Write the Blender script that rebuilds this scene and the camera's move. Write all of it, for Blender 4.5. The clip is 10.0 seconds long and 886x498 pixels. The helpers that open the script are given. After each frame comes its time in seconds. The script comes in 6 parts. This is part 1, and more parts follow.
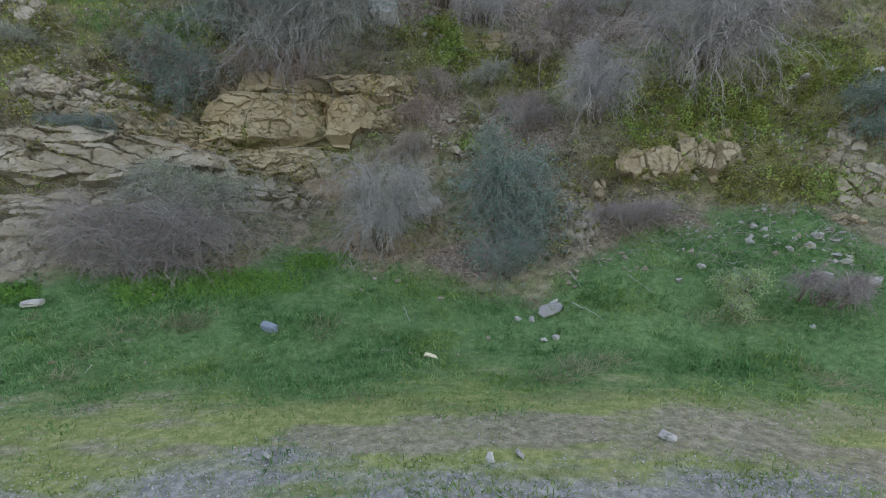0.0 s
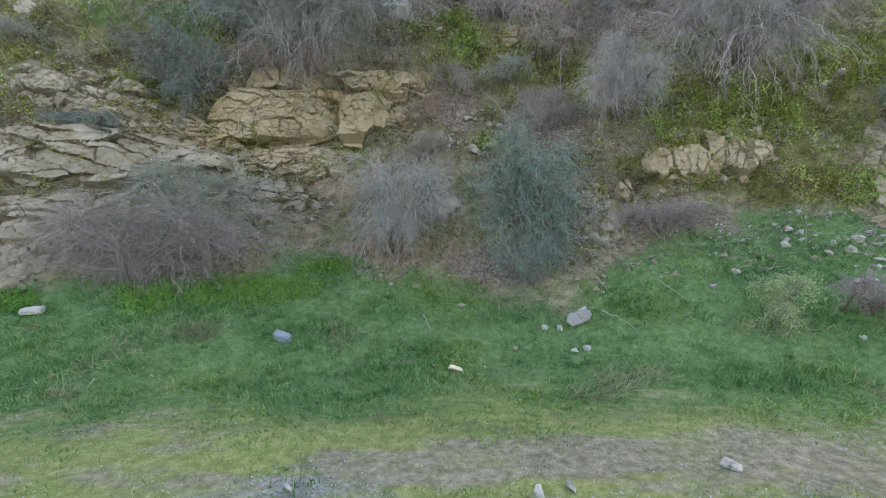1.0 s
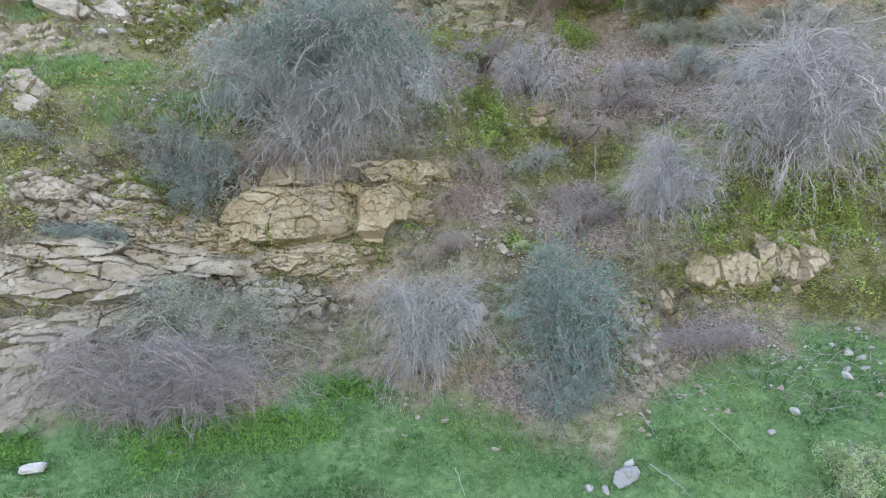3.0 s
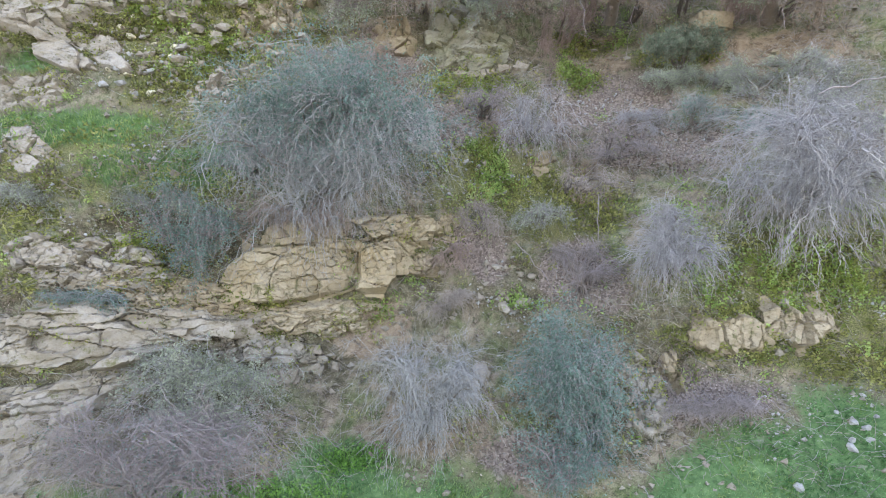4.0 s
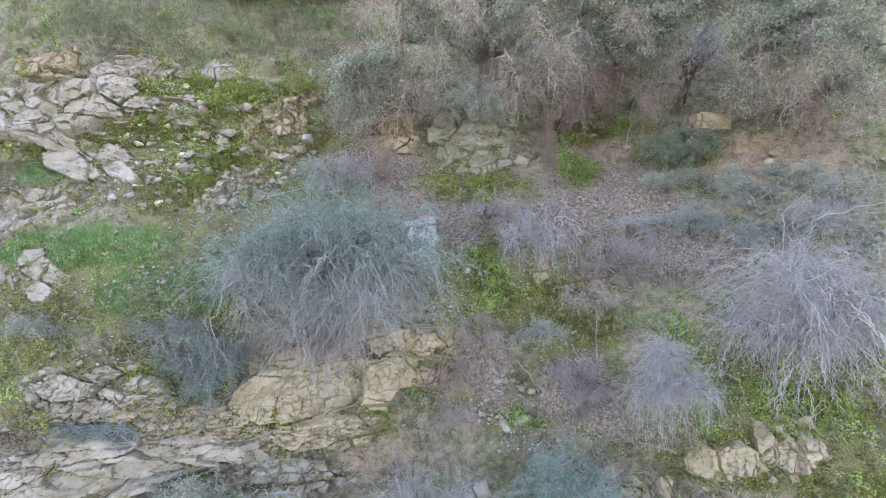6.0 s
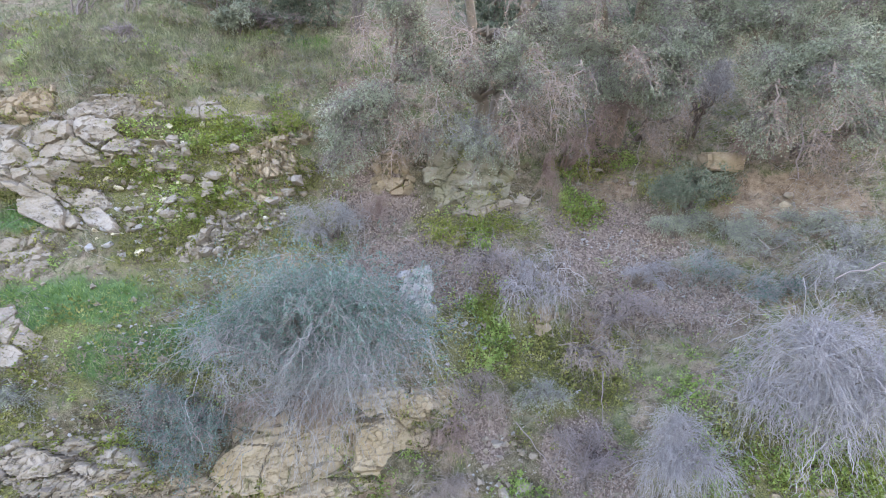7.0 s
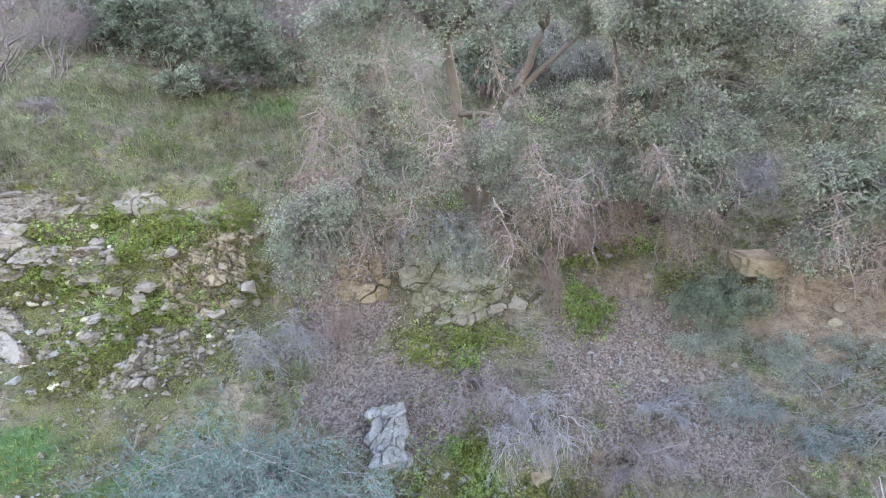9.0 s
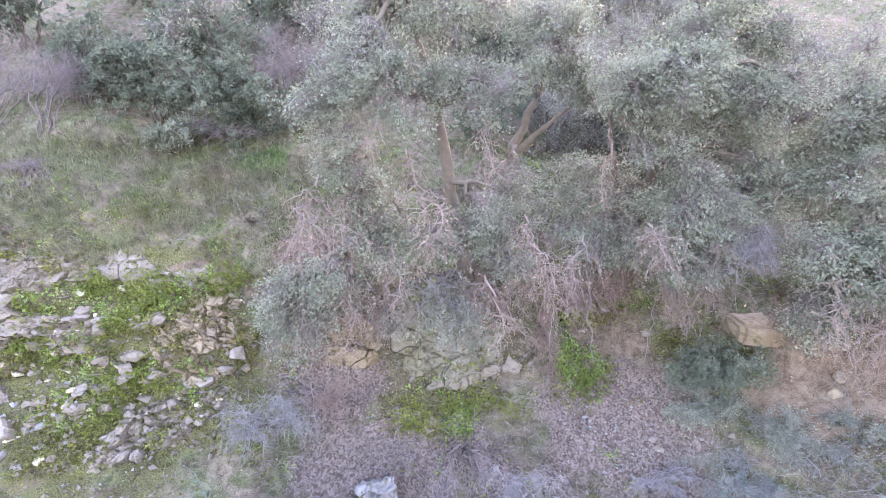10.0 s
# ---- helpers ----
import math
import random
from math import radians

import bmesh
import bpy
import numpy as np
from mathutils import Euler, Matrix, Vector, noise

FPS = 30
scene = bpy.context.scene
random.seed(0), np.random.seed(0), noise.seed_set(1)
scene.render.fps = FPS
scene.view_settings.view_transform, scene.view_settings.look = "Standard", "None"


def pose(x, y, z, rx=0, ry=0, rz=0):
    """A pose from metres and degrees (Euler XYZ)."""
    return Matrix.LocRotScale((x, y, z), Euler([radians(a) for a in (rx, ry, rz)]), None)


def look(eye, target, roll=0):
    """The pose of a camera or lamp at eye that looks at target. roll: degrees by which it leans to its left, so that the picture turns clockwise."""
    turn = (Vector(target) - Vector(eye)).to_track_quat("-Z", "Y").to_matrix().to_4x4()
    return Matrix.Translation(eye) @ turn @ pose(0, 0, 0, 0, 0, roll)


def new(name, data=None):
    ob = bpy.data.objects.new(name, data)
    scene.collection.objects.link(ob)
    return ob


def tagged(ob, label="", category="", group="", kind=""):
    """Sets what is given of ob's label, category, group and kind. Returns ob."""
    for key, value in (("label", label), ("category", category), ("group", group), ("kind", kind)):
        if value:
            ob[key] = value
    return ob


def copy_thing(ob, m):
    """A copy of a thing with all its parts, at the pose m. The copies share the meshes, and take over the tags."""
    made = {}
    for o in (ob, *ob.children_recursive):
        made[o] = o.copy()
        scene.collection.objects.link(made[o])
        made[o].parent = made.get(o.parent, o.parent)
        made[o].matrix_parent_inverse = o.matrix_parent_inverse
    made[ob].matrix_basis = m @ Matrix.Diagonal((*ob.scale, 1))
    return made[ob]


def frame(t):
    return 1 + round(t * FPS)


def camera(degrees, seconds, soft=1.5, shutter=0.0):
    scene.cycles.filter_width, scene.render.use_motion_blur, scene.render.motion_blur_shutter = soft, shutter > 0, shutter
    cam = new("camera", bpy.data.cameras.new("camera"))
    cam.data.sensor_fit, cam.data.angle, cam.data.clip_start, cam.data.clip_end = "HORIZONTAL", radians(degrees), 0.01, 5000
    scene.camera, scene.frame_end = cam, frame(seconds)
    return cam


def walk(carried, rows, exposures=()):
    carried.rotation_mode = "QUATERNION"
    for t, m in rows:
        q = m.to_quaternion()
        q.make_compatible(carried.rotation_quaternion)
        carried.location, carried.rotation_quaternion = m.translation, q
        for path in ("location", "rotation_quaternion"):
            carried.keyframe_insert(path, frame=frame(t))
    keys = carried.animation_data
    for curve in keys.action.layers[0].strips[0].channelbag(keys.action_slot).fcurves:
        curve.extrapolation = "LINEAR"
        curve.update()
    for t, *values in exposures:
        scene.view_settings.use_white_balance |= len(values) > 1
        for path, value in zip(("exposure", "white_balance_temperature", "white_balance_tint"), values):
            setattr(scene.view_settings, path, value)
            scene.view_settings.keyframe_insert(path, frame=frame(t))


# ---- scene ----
cam = camera(82.1, 10.0, soft=0.9)
METRES, EYE, TILT, LEAN, TURN = 12.0, 2.16, -6.0, 0.0, 0.0
ROWS = [
    (0.0, 0.0, 0.0, 0.0, -0.0, 0.0, 0.0),
    (0.5, -0.0112, 0.0136, 0.0009, 0.16, 0.01, -0.01),
    (1.0, -0.0247, 0.0361, 0.0054, 0.24, 0.01, -0.02),
    (1.5, -0.0409, 0.0618, 0.034, 0.3, -0.09, -0.03),
    (2.0, -0.0525, 0.077, 0.0787, 0.48, -0.29, -0.07),
    (2.5, -0.0559, 0.0844, 0.13, 0.74, -0.48, -0.12),
    (3.0, -0.0567, 0.0907, 0.1808, 0.96, -0.63, -0.16),
    (4.5, -0.056, 0.0934, 0.3252, 1.3, -1.12, -0.16),
    (5.0, -0.0586, 0.0871, 0.3781, 1.39, -1.3, -0.15),
    (5.5, -0.0571, 0.0815, 0.4287, 1.46, -1.47, -0.17),
    (7.0, -0.048, 0.1347, 0.561, 1.68, -1.66, -0.1),
    (7.5, -0.0408, 0.1895, 0.6053, 1.92, -1.81, -0.08),
    (8.0, -0.0319, 0.2424, 0.651, 2.16, -1.99, -0.07),
    (8.5, -0.0215, 0.275, 0.7006, 2.21, -2.21, -0.06),
    (9.0, -0.0136, 0.2946, 0.7525, 2.26, -2.48, -0.05),
    (9.5, -0.0062, 0.3077, 0.8035, 2.37, -2.7, -0.06),
    (10.0, 0.0003, 0.3151, 0.8576, 2.48, -3.0, -0.09),
]
EXPOSURES = ((0.0, 2.53, 8900, 15), (1.0, 2.9, 8900, 15), (1.5, 3.1, 8850, 16), (2.5, 3.45, 8500, 19), (4.5, 3.5, 8500, 21), (5.5, 3.51, 8200, 22), (7.0, 3.51, 7850, 25), (7.5, 3.46, 8050, 22), (9.0, 3.58, 7850, 23), (9.5, 3.66, 7650, 25), (10.0, 3.86, 7400, 36))
walk(cam, [(t, pose(0, 0, EYE, TILT, LEAN, TURN) @ pose(METRES * x, METRES * y, METRES * z, 90 + pitch, roll, yaw)) for t, x, y, z, yaw, pitch, roll in ROWS],
     EXPOSURES)

# ---- light: open sky, the sun low behind the hill ----
SUN_TURN, SUN_UP = radians(32), radians(28)     # right of straight ahead, above the horizon
world = bpy.data.worlds.new("sky")
scene.world = world
world.use_nodes = True
wn = world.node_tree
sky = wn.nodes.new("ShaderNodeTexSky")
sky.sky_type, sky.sun_disc, sky.sun_elevation, sky.sun_rotation = "NISHITA", False, SUN_UP, SUN_TURN
sky.air_density, sky.dust_density = 1.0, 2.0
wn.links.new(sky.outputs[0], wn.nodes["Background"].inputs[0])
wn.nodes["Background"].inputs[1].default_value = 0.15
sun = new("sun", bpy.data.lights.new("sun", "SUN"))
sun.data.energy, sun.data.angle, sun.data.color = 2.4, radians(0.6), (1.0, 0.94, 0.84)
sun_way = Vector((math.sin(SUN_TURN) * math.cos(SUN_UP), math.cos(SUN_TURN) * math.cos(SUN_UP), math.sin(SUN_UP)))
sun.matrix_world = look(sun_way * 200, (0, 0, 0))

# ---- materials ----
def shader(name):
    m = bpy.data.materials.new(name)
    m.use_nodes = True
    return m, m.node_tree.nodes, m.node_tree.links, m.node_tree.nodes["Principled BSDF"]


def noise_tex(ns, ls, at, scale, detail=6.0, rough=0.6, lac=2.0):
    n = ns.new("ShaderNodeTexNoise")
    n.inputs["Scale"].default_value, n.inputs["Detail"].default_value = scale, detail
    n.inputs["Roughness"].default_value, n.inputs["Lacunarity"].default_value = rough, lac
    ls.new(at, n.inputs["Vector"])
    return n.outputs["Fac"]


def ramp(ns, ls, fac, stops):
    r = ns.new("ShaderNodeValToRGB")
    while len(r.color_ramp.elements) < len(stops):
        r.color_ramp.elements.new(0.5)
    for e, (p, c) in zip(r.color_ramp.elements, stops):
        e.position = p
        e.color = (*c, 1) if len(c) == 3 else c
    ls.new(fac, r.inputs[0])
    return r.outputs[0]


def grey(a, b):
    return ((a, (0, 0, 0)), (b, (1, 1, 1)))


def mix(ns, ls, fac, a, b, kind="MIX"):
    n = ns.new("ShaderNodeMix")
    n.data_type, n.blend_type = "RGBA", kind
    for key, v in ((0, fac), (6, a), (7, b)):
        if isinstance(v, tuple):
            n.inputs[key].default_value = (*v, 1)
        elif isinstance(v, (int, float)):
            n.inputs[key].default_value = v
        else:
            ls.new(v, n.inputs[key])
    return n.outputs[2]


def calc(ns, ls, op, a, b=None):
    n = ns.new("ShaderNodeMath")
    n.operation = op
    n.use_clamp = op in ("MULTIPLY_ADD",)
    n.inputs[2].default_value = 0.5 - 0.5 * b if op == "MULTIPLY_ADD" else 0.0
    for i, v in enumerate((a, b)):
        if isinstance(v, (int, float)):
            n.inputs[i].default_value = v
        elif v is not None:
            ls.new(v, n.inputs[i])
    return n.outputs[0]


def bump(ns, ls, bsdf, height, strength, distance):
    b = ns.new("ShaderNodeBump")
    b.inputs["Strength"].default_value, b.inputs["Distance"].default_value = strength, distance
    ls.new(height, b.inputs["Height"])
    ls.new(b.outputs[0], bsdf.inputs["Normal"])


def attr(ns, name):
    a = ns.new("ShaderNodeAttribute")
    a.attribute_name = name
    return a.outputs["Fac"]


def place(ns):
    return ns.new("ShaderNodeTexCoord").outputs["Object"]


def position(ns):
    return ns.new("ShaderNodeNewGeometry").outputs["Position"]


def ground_material():
    m, ns, ls, p = shader("hillside")
    at = position(ns)
    big, mid, fine, grit = (noise_tex(ns, ls, at, s, 8) for s in (0.45, 2.2, 11.0, 55.0))
    vor = ns.new("ShaderNodeTexVoronoi")
    vor.inputs["Scale"].default_value = 26.0
    ls.new(at, vor.inputs["Vector"])
    fine = mix(ns, ls, 0.5, noise_tex(ns, ls, at, 6.0, 10, 0.68), grit)
    along = ns.new("ShaderNodeVectorMath")
    along.operation = "MULTIPLY"
    along.inputs[1].default_value = (0.4, 1.5, 1.0)
    ls.new(at, along.inputs[0])
    streaks = noise_tex(ns, ls, along.outputs[0], 2.2, 11, 0.68)
    mottle = noise_tex(ns, ls, at, 9.0, 12, 0.78)
    # bare slope: olive earth, dry stems, moss
    soil = ramp(ns, ls, fine, ((0.40, (0.09, 0.07, 0.05)), (0.5, (0.20, 0.162, 0.118)), (0.61, (0.34, 0.285, 0.22))))
    weeds = ramp(ns, ls, fine, ((0.40, (0.045, 0.06, 0.028)), (0.5, (0.12, 0.14, 0.065)), (0.60, (0.23, 0.235, 0.14))))
    col = mix(ns, ls, ramp(ns, ls, mid, grey(0.42, 0.6)), soil, weeds)
    rock = ramp(ns, ls, fine, ((0.40, (0.05, 0.043, 0.027)), (0.5, (0.12, 0.105, 0.068)), (0.60, (0.24, 0.21, 0.15))))
    layers = (
        ("stony", rock, mid),
        ("moss", ramp(ns, ls, grit, ((0.40, (0.06, 0.066, 0.027)), (0.5, (0.135, 0.137, 0.058)), (0.60, (0.23, 0.215, 0.11)))), fine),
        ("litter", ramp(ns, ls, vor.outputs["Color"], ((0.2, (0.115, 0.088, 0.074)), (0.5, (0.19, 0.148, 0.127)), (0.85, (0.29, 0.235, 0.207)))), fine),
        ("bare", ramp(ns, ls, fine, ((0.40, (0.11, 0.078, 0.053)), (0.5, (0.215, 0.158, 0.112)), (0.6, (0.31, 0.245, 0.185)))), fine),
        ("grass", ramp(ns, ls, mottle, ((0.36, (0.04, 0.085, 0.034)), (0.5, (0.08, 0.152, 0.06)), (0.64, (0.14, 0.222, 0.10)))), fine),
        ("dry", ramp(ns, ls, mottle, ((0.36, (0.10, 0.14, 0.048)), (0.5, (0.175, 0.215, 0.08)), (0.64, (0.28, 0.29, 0.14)))), streaks),
        ("worn", ramp(ns, ls, mottle, ((0.36, (0.10, 0.098, 0.068)), (0.5, (0.185, 0.177, 0.13)), (0.64, (0.30, 0.288, 0.235)))), streaks),
        ("gravel", ramp(ns, ls, mottle, ((0.36, (0.105, 0.11, 0.11)), (0.5, (0.19, 0.197, 0.197)), (0.64, (0.33, 0.34, 0.34)))), streaks),
    )
    for name, colour, source in layers:
        gentle = name in ("grass", "dry", "worn", "gravel")
        add = calc(ns, ls, "ADD", attr(ns, name), calc(ns, ls, "MULTIPLY", calc(ns, ls, "SUBTRACT", source, 0.5), 2.2))
        col = mix(ns, ls, ramp(ns, ls, add, grey(0.25, 0.75) if gentle else grey(0.4, 0.6)), col, colour)
    col = mix(ns, ls, 0.35, col, ramp(ns, ls, big, ((0.3, (0.45, 0.45, 0.45)), (0.7, (1, 1, 1)))), "MULTIPLY")
    ls.new(col, p.inputs["Base Color"])
    p.inputs["Roughness"].default_value = 0.95
    p.inputs["Specular IOR Level"].default_value = 0.15
    bump(ns, ls, p, mix(ns, ls, 0.35, fine, grit), 0.6, 0.025)
    return m


def rock_material(name, light, mid_c, dark, stain, stains=0.55, lichen=0.0, specks=0.25):
    m, ns, ls, p = shader(name)
    at = position(ns)
    stretch = ns.new("ShaderNodeVectorMath")
    stretch.operation = "MULTIPLY"
    stretch.inputs[1].default_value = (1.0, 1.0, 2.2)
    ls.new(at, stretch.inputs[0])
    big, mid, fine = (noise_tex(ns, ls, v, k, 7, 0.58) for v, k in ((at, 0.9), (stretch.outputs[0], 2.6), (stretch.outputs[0], 15.0)))
    tone = calc(ns, ls, "ADD", calc(ns, ls, "MULTIPLY", mid, 0.6), calc(ns, ls, "MULTIPLY", fine, 0.4))
    col = ramp(ns, ls, tone, ((0.33, dark), (0.43, mid_c), (0.58, light)))
    rnd = ns.new("ShaderNodeObjectInfo").outputs["Random"]
    col = mix(ns, ls, 0.35, col, ramp(ns, ls, rnd, ((0.0, (0.66, 0.62, 0.56)), (0.5, (0.92, 0.89, 0.84)), (1.0, (1.0, 1.0, 1.0)))), "MULTIPLY")
    col = mix(ns, ls, calc(ns, ls, "MULTIPLY", ramp(ns, ls, big, grey(0.47, 0.62)), stains), col, stain)
    if lichen:
        grow = noise_tex(ns, ls, at, 1.7, 8, 0.66)
        col = mix(ns, ls, calc(ns, ls, "MULTIPLY", ramp(ns, ls, grow, grey(0.5, 0.6)), lichen), col, (0.43, 0.435, 0.44))
    moss = noise_tex(ns, ls, at, 4.0, 8, 0.68)
    col = mix(ns, ls, ramp(ns, ls, moss, grey(0.56, 0.65)), col, (0.125, 0.115, 0.06))
    # hairline cracks that come and go
    seam = noise_tex(ns, ls, stretch.outputs[0], 1.5, 10, 0.66)
    seam_band = calc(ns, ls, "ABSOLUTE", calc(ns, ls, "SUBTRACT", seam, 0.5))
    crack = ramp(ns, ls, seam_band, grey(0.0015, 0.007))
    broken = ramp(ns, ls, noise_tex(ns, ls, at, 1.1, 4), grey(0.47, 0.55))
    crack = mix(ns, ls, broken, (1.0, 1.0, 1.0), crack)
    col = mix(ns, ls, 0.8, col, mix(ns, ls, crack, (0.2, 0.165, 0.11), (1.0, 1.0, 1.0)), "MULTIPLY")
    speck = noise_tex(ns, ls, at, 30.0, 5, 0.65)
    col = mix(ns, ls, specks, col, ramp(ns, ls, speck, ((0.38, (0.45, 0.42, 0.37)), (0.5, (1, 1, 1)))), "MULTIPLY")
    ls.new(col, p.inputs["Base Color"])
    p.inputs["Roughness"].default_value = 0.9
    p.inputs["Specular IOR Level"].default_value = 0.25
    bump(ns, ls, p, mix(ns, ls, 0.5, mix(ns, ls, 0.5, mid, fine), crack), 0.8, 0.035)
    return m


def bark_material(name, dark, light, scale=14.0):
    m, ns, ls, p = shader(name)
    isl = ns.new("ShaderNodeNewGeometry").outputs["Random Per Island"]
    n = noise_tex(ns, ls, position(ns), scale, 5)
    fac = calc(ns, ls, "ADD", calc(ns, ls, "MULTIPLY", n, 0.6), calc(ns, ls, "MULTIPLY", isl, 0.5))
    ls.new(ramp(ns, ls, fac, ((0.25, dark), (0.8, light))), p.inputs["Base Color"])
    p.inputs["Roughness"].default_value = 0.85
    bump(ns, ls, p, n, 0.6, 0.01)
    return m


def leaf_material(name, tones, through_light=0.25, rough=0.75, each=0.45):
    m, ns, ls, p = shader(name)
    isl = ns.new("ShaderNodeNewGeometry").outputs["Random Per Island"]
    patch, clump = noise_tex(ns, ls, position(ns), 1.1, 4, 0.6), noise_tex(ns, ls, position(ns), 5.0, 4, 0.65)
    spots = calc(ns, ls, "ADD", calc(ns, ls, "MULTIPLY", calc(ns, ls, "SUBTRACT", patch, 0.5), 1.3), calc(ns, ls, "MULTIPLY", calc(ns, ls, "SUBTRACT", clump, 0.5), 2.0))
    fac = calc(ns, ls, "ADD", calc(ns, ls, "MULTIPLY_ADD", isl, each), spots)
    k = len(tones) - 1
    col = ramp(ns, ls, fac, tuple((0.05 + 0.9 * i / k, c) for i, c in enumerate(tones)))
    ls.new(col, p.inputs["Base Color"])
    p.inputs["Roughness"].default_value = rough
    p.inputs["Specular IOR Level"].default_value = 0.15
    t = ns.new("ShaderNodeBsdfTranslucent")
    ls.new(col, t.inputs[0])
    s = ns.new("ShaderNodeMixShader")
    s.inputs[0].default_value = through_light
    ls.new(p.outputs[0], s.inputs[1])
    ls.new(t.outputs[0], s.inputs[2])
    ls.new(s.outputs[0], ns["Material Output"].inputs[0])
    return m


def plain_material(name, a, b, rough, scale=30.0):
    m, ns, ls, p = shader(name)
    n = noise_tex(ns, ls, position(ns), scale, 6)
    ls.new(ramp(ns, ls, n, ((0.3, a), (0.7, b))), p.inputs["Base Color"])
    p.inputs["Roughness"].default_value = rough
    bump(ns, ls, p, n, 0.4, 0.01)
    return m


HILL = ground_material()
BUFF = rock_material("buff_limestone", (0.325, 0.272, 0.198), (0.25, 0.204, 0.144), (0.14, 0.11, 0.073), (0.205, 0.152, 0.094), 0.55)
LEDGE = rock_material("smooth_buff_limestone", (0.345, 0.29, 0.211), (0.295, 0.243, 0.17), (0.20, 0.16, 0.107), (0.265, 0.2, 0.113), 0.6, 0.0, 0.2)
PALE = rock_material("pale_limestone", (0.29, 0.257, 0.215), (0.225, 0.196, 0.158), (0.12, 0.10, 0.074), (0.175, 0.146, 0.107), 0.5, 0.15)
MOSSY_ROCK = rock_material("mossy_limestone", (0.255, 0.24, 0.185), (0.195, 0.185, 0.135), (0.105, 0.10, 0.064), (0.145, 0.145, 0.085), 0.75, 0.15)
GREYROCK = rock_material("grey_limestone", (0.335, 0.333, 0.327), (0.265, 0.265, 0.259), (0.145, 0.145, 0.137), (0.21, 0.21, 0.2), 0.4, 0.25)
CREAM = rock_material("cream_stone", (0.58, 0.54, 0.42), (0.50, 0.455, 0.34), (0.33, 0.29, 0.2), (0.42, 0.37, 0.26), 0.3, 0.0, 0.2)
SLAB = rock_material("slate_grey_stone", (0.22, 0.222, 0.23), (0.175, 0.177, 0.184), (0.105, 0.105, 0.107), (0.14, 0.14, 0.14), 0.4)
BARK_GREY = bark_material("silver_twigs", (0.13, 0.13, 0.124), (0.295, 0.295, 0.29))
BARK_DUSK = bark_material("dusky_twigs", (0.115, 0.12, 0.116), (0.275, 0.283, 0.28))
BARK_MAUVE = bark_material("mauve_twigs", (0.115, 0.096, 0.094), (0.275, 0.237, 0.235))
BARK_WHITE = bark_material("bleached_branches", (0.165, 0.15, 0.146), (0.375, 0.35, 0.342))
BARK_LILAC = bark_material("pale_lilac_twigs", (0.145, 0.138, 0.142), (0.32, 0.31, 0.317))
BARK_TAN = bark_material("dead_branches", (0.15, 0.122, 0.106), (0.315, 0.272, 0.242))
# inner stems: the crown's shade is put into this darker bark colour
BARK_SHADED = bark_material("shaded_stems", (0.07, 0.055, 0.045), (0.18, 0.15, 0.13))
BARK_RED = bark_material("reddish_twigs", (0.14, 0.098, 0.083), (0.30, 0.225, 0.198))
BARK_DEAD = bark_material("bleached_dead_boughs", (0.17, 0.132, 0.115), (0.36, 0.298, 0.266))
BARK_TREE = bark_material("tree_bark", (0.085, 0.071, 0.056), (0.225, 0.19, 0.15), 9.0)
LEAF_OAK = leaf_material("grey_green_leaves", ((0.155, 0.182, 0.128), (0.235, 0.266, 0.194), (0.305, 0.338, 0.256), (0.395, 0.417, 0.325)), 0.45)
LEAF_DARK = leaf_material("dark_evergreen_leaves", ((0.075, 0.10, 0.07), (0.12, 0.152, 0.108), (0.175, 0.207, 0.155), (0.24, 0.268, 0.205)))
LEAF_TEAL = leaf_material("blue_green_leaves", ((0.072, 0.126, 0.106), (0.126, 0.203, 0.172), (0.20, 0.30, 0.257)), 0.35)
LEAF_BRIGHT = leaf_material("bright_green_leaves", ((0.095, 0.145, 0.045), (0.165, 0.25, 0.072), (0.245, 0.35, 0.105), (0.335, 0.43, 0.165)), 0.3)
LEAF_CLOVER = leaf_material("clover_leaves", ((0.075, 0.185, 0.04), (0.105, 0.245, 0.055), (0.14, 0.29, 0.075)), 0.3)
LEAF_MOSS = leaf_material("yellow_green_moss", ((0.10, 0.13, 0.03), (0.155, 0.195, 0.045), (0.235, 0.285, 0.075)), 0.3)
LEAF_PALE = leaf_material("pale_green_leaves", ((0.12, 0.19, 0.075), (0.23, 0.32, 0.15), (0.36, 0.44, 0.26)))
LEAF_DEAD = leaf_material("dead_leaves", ((0.10, 0.074, 0.062), (0.205, 0.16, 0.138), (0.39, 0.325, 0.29)), 0.1, each=0.9)
LEAF_RUST = leaf_material("rusty_leaves", ((0.13, 0.085, 0.06), (0.26, 0.19, 0.14), (0.38, 0.30, 0.235)), 0.15, each=0.9)
BLADE = leaf_material("grass_blades", ((0.036, 0.115, 0.04), (0.074, 0.19, 0.07), (0.122, 0.258, 0.108), (0.195, 0.325, 0.155)), 0.4, each=0.55)
BLADE_LIGHT = leaf_material("light_grass_blades", ((0.068, 0.142, 0.036), (0.125, 0.222, 0.063), (0.197, 0.295, 0.105), (0.29, 0.36, 0.175)), 0.4, each=0.55)
BLADE_DRY = leaf_material("dry_grass_blades", ((0.11, 0.155, 0.05), (0.18, 0.22, 0.085), (0.28, 0.30, 0.155)), 0.4)
HAY = leaf_material("old_hay_blades", ((0.15, 0.16, 0.10), (0.23, 0.23, 0.155), (0.33, 0.315, 0.23)), 0.3)
MOSS = leaf_material("olive_weeds", ((0.085, 0.095, 0.032), (0.155, 0.17, 0.054), (0.24, 0.25, 0.083), (0.36, 0.36, 0.14)), 0.3)
